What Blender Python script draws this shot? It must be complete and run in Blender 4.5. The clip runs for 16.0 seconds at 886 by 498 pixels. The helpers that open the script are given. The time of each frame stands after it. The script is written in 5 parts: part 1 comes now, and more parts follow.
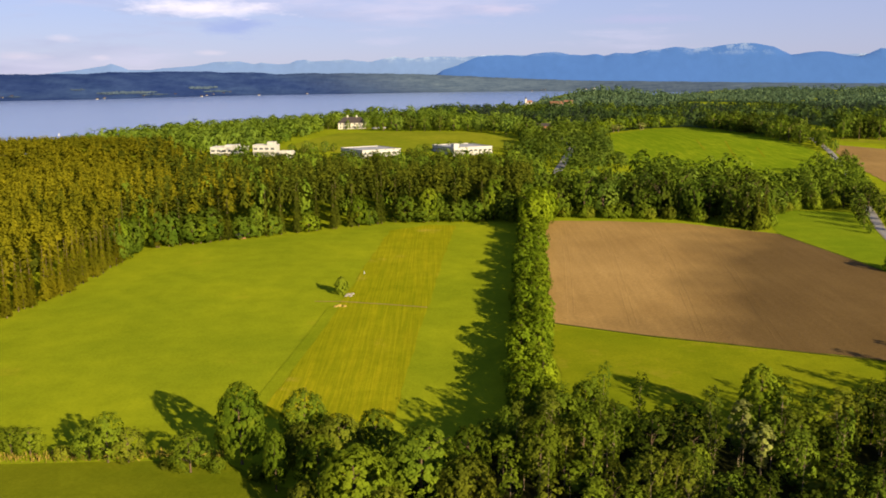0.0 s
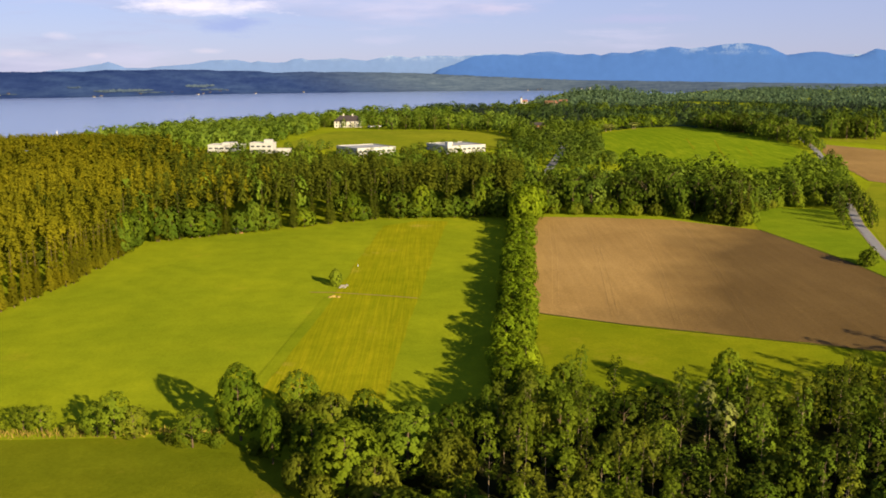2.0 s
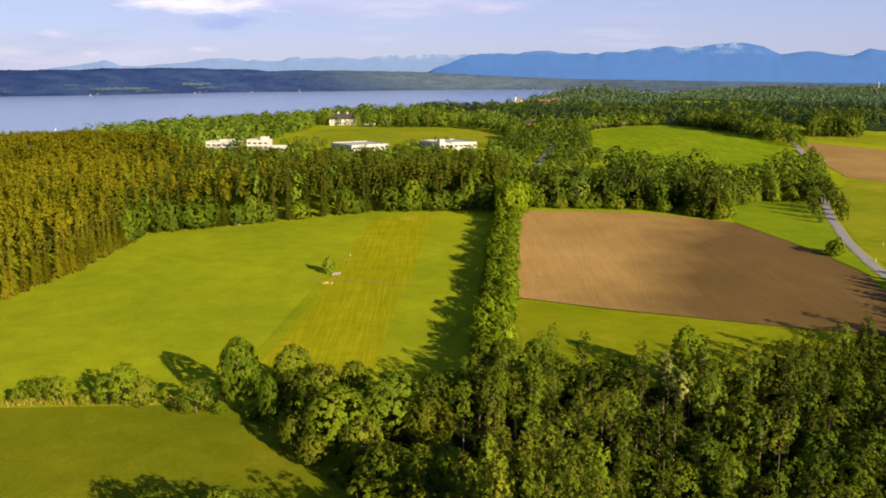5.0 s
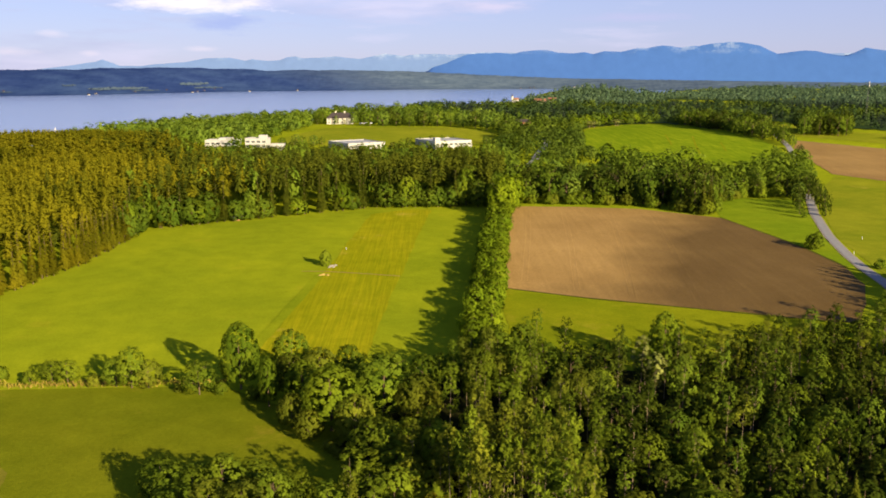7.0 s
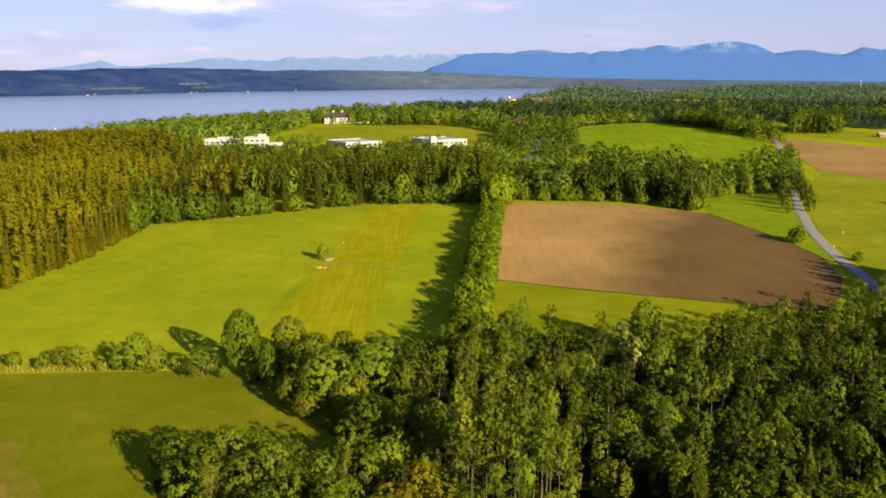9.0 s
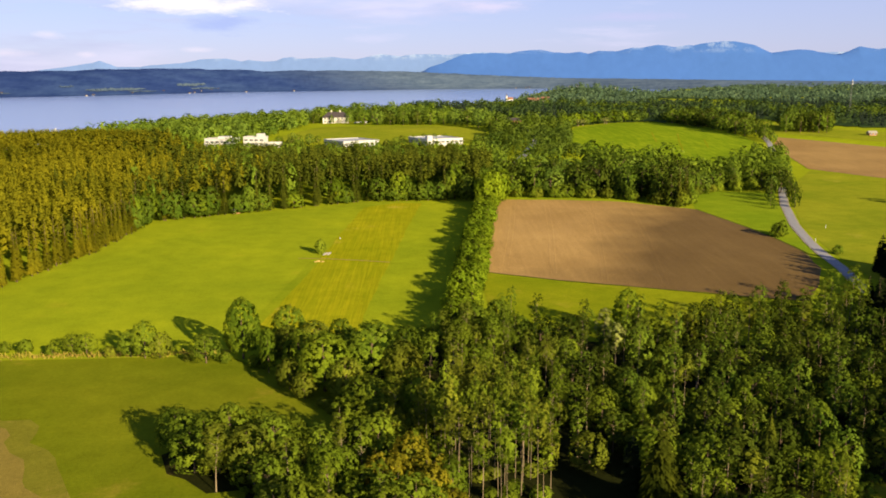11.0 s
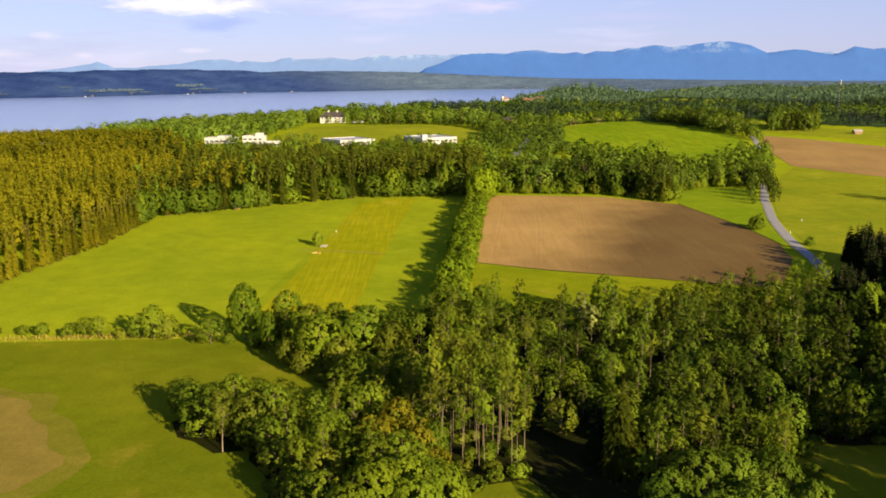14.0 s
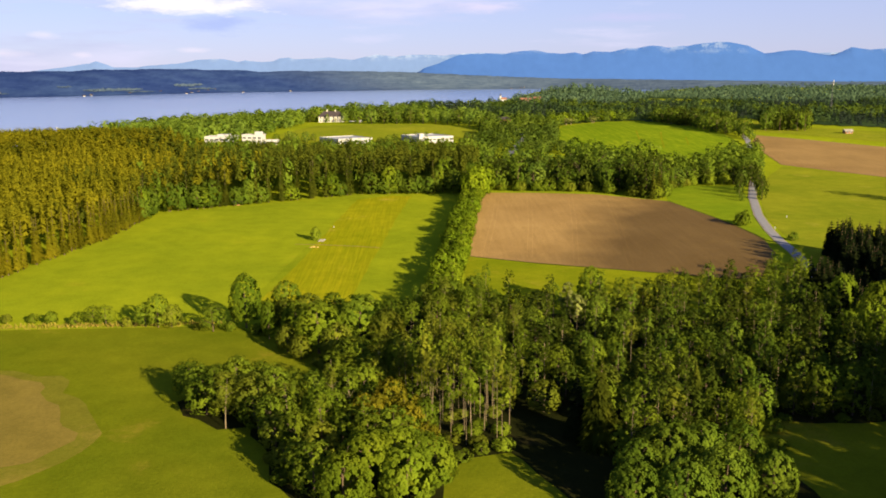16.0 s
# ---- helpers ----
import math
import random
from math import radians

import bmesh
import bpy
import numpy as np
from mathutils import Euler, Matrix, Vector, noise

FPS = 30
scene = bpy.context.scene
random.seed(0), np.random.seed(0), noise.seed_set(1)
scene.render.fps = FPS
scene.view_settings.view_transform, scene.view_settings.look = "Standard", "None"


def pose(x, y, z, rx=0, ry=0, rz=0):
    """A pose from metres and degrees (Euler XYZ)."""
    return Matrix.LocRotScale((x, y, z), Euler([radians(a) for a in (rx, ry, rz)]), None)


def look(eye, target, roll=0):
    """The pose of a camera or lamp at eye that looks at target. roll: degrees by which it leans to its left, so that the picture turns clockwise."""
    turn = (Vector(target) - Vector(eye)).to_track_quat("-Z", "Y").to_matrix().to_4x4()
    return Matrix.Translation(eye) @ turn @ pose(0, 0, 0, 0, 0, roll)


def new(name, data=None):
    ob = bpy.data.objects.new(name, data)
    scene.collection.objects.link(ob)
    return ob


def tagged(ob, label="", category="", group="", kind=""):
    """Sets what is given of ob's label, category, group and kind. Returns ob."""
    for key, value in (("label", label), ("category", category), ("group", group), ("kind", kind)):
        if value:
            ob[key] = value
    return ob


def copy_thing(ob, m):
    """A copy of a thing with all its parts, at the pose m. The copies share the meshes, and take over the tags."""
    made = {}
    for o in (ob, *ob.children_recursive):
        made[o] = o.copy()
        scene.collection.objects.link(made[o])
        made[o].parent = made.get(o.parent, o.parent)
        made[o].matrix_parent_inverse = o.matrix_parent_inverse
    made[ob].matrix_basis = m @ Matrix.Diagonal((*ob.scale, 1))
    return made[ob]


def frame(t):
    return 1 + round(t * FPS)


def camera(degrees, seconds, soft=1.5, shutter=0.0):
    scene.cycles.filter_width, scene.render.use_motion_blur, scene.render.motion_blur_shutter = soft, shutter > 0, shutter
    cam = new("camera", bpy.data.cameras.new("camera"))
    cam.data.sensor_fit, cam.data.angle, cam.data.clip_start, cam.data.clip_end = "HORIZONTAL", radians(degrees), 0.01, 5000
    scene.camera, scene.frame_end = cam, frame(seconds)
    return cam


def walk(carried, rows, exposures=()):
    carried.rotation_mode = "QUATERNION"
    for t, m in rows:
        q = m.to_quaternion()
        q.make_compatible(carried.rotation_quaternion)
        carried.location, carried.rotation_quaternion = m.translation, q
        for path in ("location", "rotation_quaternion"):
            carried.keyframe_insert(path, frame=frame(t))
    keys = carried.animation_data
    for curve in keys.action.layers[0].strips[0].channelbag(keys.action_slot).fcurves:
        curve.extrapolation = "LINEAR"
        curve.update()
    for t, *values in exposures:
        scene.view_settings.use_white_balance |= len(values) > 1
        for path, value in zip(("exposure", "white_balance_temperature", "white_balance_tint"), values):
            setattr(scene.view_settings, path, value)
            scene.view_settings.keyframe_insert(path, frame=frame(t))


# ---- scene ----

# ---- camera and its flight: t, x, y, z, pitch, roll, yaw ----
cam = camera(52.0, 16.0, soft=1.8)
ROWS = [
    (0.0, 0.00, 0.00, 60.00, -10.733, 0.322, 0.000),
    (1.0, 0.87, -5.22, 60.20, -10.765, 0.212, -0.104),
    (2.0, 1.75, -10.47, 60.32, -10.797, 0.128, -0.198),
    (3.0, 2.64, -15.75, 60.38, -10.826, 0.070, -0.284),
    (4.0, 3.52, -21.04, 60.40, -10.852, 0.035, -0.362),
    (5.0, 4.40, -26.35, 60.38, -10.873, 0.024, -0.434),
    (6.0, 5.28, -31.67, 60.36, -10.890, 0.032, -0.500),
    (7.0, 6.14, -36.99, 60.33, -10.902, 0.058, -0.561),
    (8.0, 6.98, -42.32, 60.30, -10.908, 0.097, -0.619),
    (9.0, 7.81, -47.64, 60.28, -10.910, 0.145, -0.672),
    (10.0, 8.62, -52.96, 60.27, -10.907, 0.198, -0.724),
    (11.0, 9.41, -58.27, 60.26, -10.901, 0.249, -0.773),
    (12.0, 10.18, -63.56, 60.26, -10.893, 0.293, -0.820),
    (13.0, 10.92, -68.83, 60.26, -10.885, 0.322, -0.865),
    (14.0, 11.64, -74.08, 60.24, -10.877, 0.328, -0.910),
    (15.0, 12.34, -79.29, 60.20, -10.872, 0.305, -0.953),
    (16.0, 13.02, -84.48, 60.11, -10.873, 0.241, -0.995),
]
walk(cam, [(t, pose(x, y, z, 90 + pitch, roll, yaw)) for t, x, y, z, pitch, roll, yaw in ROWS], [(0.0, 1.34), (6.5, 1.46), (11.5, 1.56), (16.0, 1.57)])

# ---- world, sun ----
SUN_EL, SUN_AZ = radians(17.8), radians(143.5)  # azimuth clockwise from +y
world = bpy.data.worlds.new("evening_sky")
scene.world = world
world.use_nodes = True
wn, wl = world.node_tree.nodes, world.node_tree.links
background = wn["Background"]
sky = wn.new("ShaderNodeTexSky")
sky.sky_type, sky.sun_disc, sky.sun_elevation, sky.sun_rotation = "NISHITA", False, SUN_EL, SUN_AZ
sky.air_density, sky.dust_density, sky.ozone_density = 1.0, 0.2, 4.0
coord = wn.new("ShaderNodeTexCoord")
height = wn.new("ShaderNodeSeparateXYZ")
wl.new(coord.outputs["Generated"], height.inputs[0])
stretch = wn.new("ShaderNodeMapping")
stretch.inputs["Scale"].default_value = (2.6, 2.6, 17.0)
stretch.inputs["Location"].default_value = (0.35, 0.0, 0.4)
wl.new(coord.outputs["Generated"], stretch.inputs["Vector"])
puff = wn.new("ShaderNodeTexNoise")
puff.inputs["Scale"].default_value, puff.inputs["Detail"].default_value, puff.inputs["Roughness"].default_value = 1.0, 7.0, 0.62
wl.new(stretch.outputs["Vector"], puff.inputs["Vector"])
cover = wn.new("ShaderNodeValToRGB")
cover.color_ramp.elements[0].position, cover.color_ramp.elements[1].position = 0.49, 0.63
wl.new(puff.outputs["Fac"], cover.inputs["Fac"])
cloud = wn.new("ShaderNodeMix")
cloud.data_type = "RGBA"
cloud.inputs["B"].default_value = (7.4, 6.8, 8.0, 1)
shade = wn.new("ShaderNodeTexNoise")
shade.inputs["Scale"].default_value, shade.inputs["Detail"].default_value = 1.9, 5.0
wl.new(stretch.outputs["Vector"], shade.inputs["Vector"])
tone = wn.new("ShaderNodeValToRGB")
tone.color_ramp.elements[0].position, tone.color_ramp.elements[0].color = 0.42, (4.6, 4.7, 6.6, 1)
tone.color_ramp.elements[1].position, tone.color_ramp.elements[1].color = 0.58, (6.6, 6.3, 8.1, 1)
wl.new(shade.outputs["Fac"], tone.inputs["Fac"])
wl.new(tone.outputs["Color"], cloud.inputs["B"])
thin = wn.new("ShaderNodeMapRange")
thin.inputs["From Min"].default_value, thin.inputs["From Max"].default_value = 0.15, 0.6
thin.inputs["To Min"].default_value, thin.inputs["To Max"].default_value = 0.7, 0.3
wl.new(height.outputs["Z"], thin.inputs["Value"])
amount = wn.new("ShaderNodeMath")
amount.operation = "MULTIPLY"
wl.new(cover.outputs["Color"], amount.inputs[0])
wl.new(thin.outputs["Result"], amount.inputs[1])
wl.new(amount.outputs["Value"], cloud.inputs["Factor"])
tint = wn.new("ShaderNodeMix")
tint.data_type, tint.blend_type = "RGBA", "MULTIPLY"
tint.inputs["Factor"].default_value = 1.0
tint.inputs["B"].default_value = (1.0, 0.96, 1.27, 1)
wl.new(sky.outputs["Color"], tint.inputs["A"])
veil = wn.new("ShaderNodeMix")
veil.data_type = "RGBA"
haze = wn.new("ShaderNodeMapRange")
haze.inputs["From Min"].default_value, haze.inputs["From Max"].default_value = 0.08, 0.42
haze.inputs["To Min"].default_value, haze.inputs["To Max"].default_value = 0.58, 0.0
wl.new(height.outputs["Z"], haze.inputs["Value"])
wl.new(haze.outputs["Result"], veil.inputs["Factor"])
veil.inputs["B"].default_value = (4.4, 4.5, 6.9, 1)
wl.new(tint.outputs["Result"], veil.inputs["A"])
wl.new(veil.outputs["Result"], cloud.inputs["A"])
ragged = wn.new("ShaderNodeTexNoise")
ragged.inputs["Scale"].default_value, ragged.inputs["Detail"].default_value, ragged.inputs["Roughness"].default_value = 2.2, 6.0, 0.68
rag_scale = wn.new("ShaderNodeMapping")
rag_scale.inputs["Scale"].default_value = (14.0, 14.0, 60.0)
wl.new(coord.outputs["Generated"], rag_scale.inputs["Vector"])
wl.new(rag_scale.outputs["Vector"], ragged.inputs["Vector"])


def puff_cloud(under, x, z, wide, high, colour, most):
    """A small cumulus in the sky over the lake, at x and z of the unit sphere."""
    off = wn.new("ShaderNodeMapping")
    off.inputs["Location"].default_value = (-x / wide, 0, -z / high)
    off.inputs["Scale"].default_value = (1 / wide, 0, 1 / high)
    wl.new(coord.outputs["Generated"], off.inputs["Vector"])
    far = wn.new("ShaderNodeVectorMath")
    far.operation = "LENGTH"
    wl.new(off.outputs["Vector"], far.inputs[0])
    torn = wn.new("ShaderNodeMath")
    torn.operation = "MULTIPLY_ADD"
    torn.inputs[1].default_value = -2.2
    wl.new(ragged.outputs["Fac"], torn.inputs[0])
    wl.new(far.outputs["Value"], torn.inputs[2])
    edge_of = wn.new("ShaderNodeMapRange")
    edge_of.inputs["From Min"].default_value, edge_of.inputs["From Max"].default_value = 0.1, -0.9
    edge_of.inputs["To Max"].default_value = most
    wl.new(torn.outputs["Value"], edge_of.inputs["Value"])
    over = wn.new("ShaderNodeMix")
    over.data_type = "RGBA"
    over.inputs["B"].default_value = (*colour, 1)
    wl.new(edge_of.outputs["Result"], over.inputs["Factor"])
    wl.new(under, over.inputs["A"])
    return over.outputs["Result"]


sky_colour = cloud.outputs["Result"]
for x, z, wide, high, colour, most in ((-0.216, 0.053, 0.034, 0.010, (3.7, 4.5, 7.6), 0.9), (-0.245, 0.071, 0.075, 0.009, (10.0, 9.2, 10.2), 0.85), (-0.377, 0.040, 0.012, 0.004, (8.6, 7.4, 8.2), 0.34),
                                       (-0.412, 0.022, 0.020, 0.004, (8.4, 7.2, 8.0), 0.34), (-0.345, 0.021, 0.009, 0.003, (8.6, 7.4, 8.2), 0.34), (-0.243, 0.026, 0.018, 0.003, (8.6, 7.4, 8.2), 0.34),
                                       (0.06, 0.070, 0.040, 0.006, (7.2, 6.4, 8.0), 0.55), (0.20, 0.058, 0.050, 0.005, (5.2, 5.0, 7.4), 0.5), (-0.46, 0.066, 0.030, 0.004, (8.6, 8.0, 9.2), 0.5)):
    sky_colour = puff_cloud(sky_colour, x, z, wide, high, colour, most)
wl.new(sky_colour, background.inputs["Color"])
background.inputs["Strength"].default_value = 0.044

sun_data = bpy.data.lights.new("sun", "SUN")
sun_data.energy, sun_data.angle, sun_data.color = 5.0, radians(0.6), (1.0, 0.80, 0.48)
sun = new("sun", sun_data)
sun_way = Vector((math.sin(SUN_AZ) * math.cos(SUN_EL), math.cos(SUN_AZ) * math.cos(SUN_EL), math.sin(SUN_EL)))
sun.matrix_basis = look(sun_way * 800, (0, 0, 0))


# ---- materials ----
def material(name, rough=0.9, spec=0.2):
    m = bpy.data.materials.new(name)
    m.use_nodes = True
    b = m.node_tree.nodes["Principled BSDF"]
    b.inputs["Roughness"].default_value = rough
    b.inputs["Specular IOR Level"].default_value = spec
    return m, m.node_tree.nodes, m.node_tree.links, b


def noise_ramp(n, l, source, scale, stops, detail=5.0, rough=0.6, stretch=(1, 1, 1), turn=0.0):
    mp = n.new("ShaderNodeMapping")
    mp.inputs["Scale"].default_value = stretch
    mp.inputs["Rotation"].default_value = (0, 0, radians(turn))
    l.new(source, mp.inputs["Vector"])
    t = n.new("ShaderNodeTexNoise")
    t.inputs["Scale"].default_value, t.inputs["Detail"].default_value, t.inputs["Roughness"].default_value = scale, detail, rough
    l.new(mp.outputs["Vector"], t.inputs["Vector"])
    r = n.new("ShaderNodeValToRGB")
    e = r.color_ramp.elements
    while len(e) < len(stops):
        e.new(0.5)
    for k, (p, c) in enumerate(stops):
        e[k].position = p
        e[k].color = (*c, 1) if len(c) == 3 else c
    l.new(t.outputs["Fac"], r.inputs["Fac"])
    return r.outputs["Color"], t.outputs["Fac"]


def mix(n, l, fac, a, b, how="MIX"):
    m = n.new("ShaderNodeMix")
    m.data_type, m.blend_type = "RGBA", how
    for key, v in (("Factor", fac), ("A", a), ("B", b)):
        if isinstance(v, (int, float)):
            m.inputs[key].default_value = v
        elif isinstance(v, tuple):
            m.inputs[key].default_value = (*v, 1)
        else:
            l.new(v, m.inputs[key])
    return m.outputs["Result"]


def bump(n, l, b, height, strength, distance):
    k = n.new("ShaderNodeBump")
    k.inputs["Strength"].default_value, k.inputs["Distance"].default_value = strength, distance
    l.new(height, k.inputs["Height"])
    l.new(k.outputs["Normal"], b.inputs["Normal"])


def place_of(n):
    return n.new("ShaderNodeNewGeometry").outputs["Position"]


def grass_material(name, dark, light, dry, dryness=0.62, streak=None):
    m, n, l, b = material(name, 0.95, 0.0)
    at = place_of(n)
    wide, _ = noise_ramp(n, l, at, 0.022, [(0.35, dark), (0.68, light)])
    mid, _ = noise_ramp(n, l, at, 0.16, [(0.3, (0.86, 0.87, 0.85)), (0.7, (1.1, 1.08, 1.05))], 6.0)
    c = mix(n, l, 1.0, wide, mid, "MULTIPLY")
    patch, _ = noise_ramp(n, l, at, 0.045, [(dryness, (0, 0, 0)), (dryness + 0.16, (1, 1, 1))], 7.0, 0.7)
    c = mix(n, l, patch, c, dry)
    if streak:
        lines, _ = noise_ramp(n, l, at, 1.0, [(0.40, (0.68, 0.75, 0.64)), (0.66, (1.42, 1.20, 1.10))], 3.0, 0.6, streak[0], streak[1])
        c = mix(n, l, 0.5, c, lines, "MULTIPLY")
    fine, f = noise_ramp(n, l, at, 1.7, [(0.25, (0.78, 0.8, 0.76)), (0.75, (1.2, 1.18, 1.14))], 4.0, 0.7)
    c = mix(n, l, 0.8, c, fine, "MULTIPLY")
    l.new(c, b.inputs["Base Color"])
    bump(n, l, b, f, 0.5, 0.25)
    return m


GRASS = grass_material("meadow_grass", (0.176, 0.222, 0.009), (0.236, 0.274, 0.010), (0.285, 0.265, 0.016), 0.62)
GRASS_STRIP = grass_material("tufted_grass", (0.138, 0.176, 0.006), (0.205, 0.222, 0.008), (0.26, 0.23, 0.02), 0.55)
GRASS_UNCUT = grass_material("uncut_grass", (0.160, 0.208, 0.008), (0.208, 0.246, 0.009), (0.22, 0.22, 0.014), 0.62)
GRASS_NEAR = grass_material("rough_meadow_grass", (0.104, 0.132, 0.006), (0.154, 0.166, 0.008), (0.215, 0.180, 0.018), 0.58)
MOWN = grass_material("mown_grass", (0.206, 0.226, 0.006), (0.254, 0.258, 0.008), (0.37, 0.30, 0.04), 0.60, ((2.6, 0.03, 1), -6.0))
CROP = grass_material("young_crop", (0.135, 0.205, 0.008), (0.165, 0.235, 0.010), (0.18, 0.22, 0.012), 0.7, ((0.35, 0.01, 1), 25.0))
GRASS_LUSH = grass_material("lush_meadow_grass", (0.122, 0.186, 0.008), (0.172, 0.226, 0.010), (0.21, 0.22, 0.014), 0.64)
PASTURE = grass_material("yellow_pasture", (0.150, 0.184, 0.011), (0.220, 0.234, 0.015), (0.28, 0.245, 0.033), 0.60)
DRY = grass_material("dry_grass", (0.180, 0.142, 0.028), (0.240, 0.182, 0.042), (0.16, 0.155, 0.016), 0.52)
HALF_DRY = grass_material("half_dry_grass", (0.135, 0.138, 0.014), (0.185, 0.165, 0.020), (0.22, 0.175, 0.03), 0.50)
# Undergrowth green darkened to give the shade between far trees.
FLOOR_FAR = grass_material("shade_undergrowth", (0.028, 0.050, 0.018), (0.045, 0.072, 0.024), (0.06, 0.07, 0.03), 0.6)
MARGIN = grass_material("field_margin", (0.060, 0.066, 0.012), (0.105, 0.105, 0.018), (0.13, 0.11, 0.03), 0.55)
# Litter colour taken near black: the wood's deep shade is put into it.
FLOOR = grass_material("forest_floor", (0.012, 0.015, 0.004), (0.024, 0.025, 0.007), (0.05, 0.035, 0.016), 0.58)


def soil_material(name, shade_share, gain=1.0):
    m, n, l, b = material(name, 0.95, 0.05)
    at = place_of(n)
    c, _ = noise_ramp(n, l, at, 0.02, [(0.32, (0.275, 0.172, 0.056)), (0.68, (0.366, 0.236, 0.081))], 4.0)
    rows, _ = noise_ramp(n, l, at, 1.0, [(0.35, (0.82, 0.8, 0.78)), (0.68, (1.14, 1.14, 1.14))], 3.0, 0.5, (0.55, 0.02, 1), 9.0)
    c = mix(n, l, 0.35, c, rows, "MULTIPLY")
    clods, f = noise_ramp(n, l, at, 1.4, [(0.3, (0.7, 0.7, 0.7)), (0.7, (1.2, 1.2, 1.2))], 6.0, 0.7)
    c = mix(n, l, 0.7, c, clods, "MULTIPLY")
    # Cloud shade over the field is put into the soil colour, darker to the right.
    axes = n.new("ShaderNodeSeparateXYZ")
    l.new(at, axes.inputs[0])
    shade_axis = n.new("ShaderNodeMath")
    shade_axis.operation = "MULTIPLY_ADD"
    shade_axis.inputs[1].default_value = -0.39
    l.new(axes.outputs["Y"], shade_axis.inputs[0])
    l.new(axes.outputs["X"], shade_axis.inputs[2])
    wavy = n.new("ShaderNodeTexNoise")
    wavy.inputs["Scale"].default_value = 0.025
    l.new(at, wavy.inputs["Vector"])
    edge = n.new("ShaderNodeMath")
    edge.operation = "MULTIPLY_ADD"
    edge.inputs[1].default_value = 64.0
    l.new(wavy.outputs["Fac"], edge.inputs[0])
    l.new(shade_axis.outputs["Value"], edge.inputs[2])
    shade_fac = n.new("ShaderNodeMapRange")
    shade_fac.inputs["From Min"].default_value, shade_fac.inputs["From Max"].default_value = -14.0, 24.0
    shade_fac.inputs["To Max"].default_value = shade_share
    l.new(edge.outputs["Value"], shade_fac.inputs["Value"])
    c = mix(n, l, shade_fac.outputs["Result"], c, mix(n, l, 1.0, c, (0.37, 0.37, 0.37), "MULTIPLY"))
    c = mix(n, l, 1.0, c, (gain, gain, gain), "MULTIPLY")
    l.new(c, b.inputs["Base Color"])
    bump(n, l, b, f, 0.6, 0.2)
    return m


SOIL = soil_material("ploughed_soil", 1.0)
SOIL_FAR = soil_material("far_soil", 0.1, 0.84)



def plain_material(name, dark, light, scale, rough=0.85, spec=0.3, relief=0.0):
    m, n, l, b = material(name, rough, spec)
    c, f = noise_ramp(n, l, place_of(n), scale, [(0.3, dark), (0.72, light)], 6.0, 0.65)
    l.new(c, b.inputs["Base Color"])
    if relief:
        bump(n, l, b, f, 0.5, relief)
    return m


SOIL_PALE = soil_material("pressed_soil", 1.0, 1.16)
EARTH = plain_material("bare_earth", (0.23, 0.165, 0.04), (0.32, 0.24, 0.07), 0.5, 0.95, 0.05)
ASPHALT = plain_material("worn_asphalt", (0.17, 0.17, 0.175), (0.26, 0.255, 0.255), 0.8, 0.85)
GRAVEL = plain_material("gravel_verge", (0.22, 0.18, 0.12), (0.34, 0.29, 0.21), 1.2, 0.95)
WHITE_WALL = plain_material("white_render", (0.33, 0.33, 0.325), (0.42, 0.415, 0.41), 0.4, 0.8)
CREAM_WALL = plain_material("cream_render", (0.38, 0.36, 0.32), (0.47, 0.45, 0.40), 0.4, 0.85)
GREY_ROOF = plain_material("grey_flat_roof", (0.24, 0.25, 0.27), (0.36, 0.37, 0.39), 0.3)
DARK_ROOF = plain_material("dark_roof_tiles", (0.028, 0.022, 0.024), (0.050, 0.040, 0.042), 1.4)
RED_ROOF = plain_material("red_roof_tiles", (0.15, 0.070, 0.045), (0.22, 0.105, 0.068), 1.0)
WOOD = plain_material("weathered_boards", (0.16, 0.075, 0.035), (0.26, 0.13, 0.06), 1.5)
STONE = plain_material("pale_stone", (0.17, 0.155, 0.13), (0.27, 0.25, 0.21), 1.6, 0.9)
STEEL = plain_material("galvanised_steel", (0.30, 0.31, 0.33), (0.42, 0.43, 0.45), 2.0, 0.5)
STEEL_DARK = plain_material("dark_steel", (0.07, 0.07, 0.075), (0.13, 0.13, 0.135), 2.0, 0.6)
GLASS_DARK, _n, _l, _b = material("window_glass", 0.08, 0.6)
_b.inputs["Base Color"].default_value = (0.03, 0.04, 0.05, 1)


def bark_material(name, dark, light):
    m, n, l, b = material(name, 0.95, 0.1)
    c, f = noise_ramp(n, l, place_of(n), 2.2, [(0.3, dark), (0.7, light)], 6.0, 0.7, (1, 1, 0.25))
    l.new(c, b.inputs["Base Color"])
    bump(n, l, b, f, 0.7, 0.05)
    return m


BARK = bark_material("brown_bark", (0.055, 0.038, 0.022), (0.13, 0.095, 0.06))
PALE_BARK = bark_material("pale_bark", (0.12, 0.092, 0.055), (0.235, 0.185, 0.115))


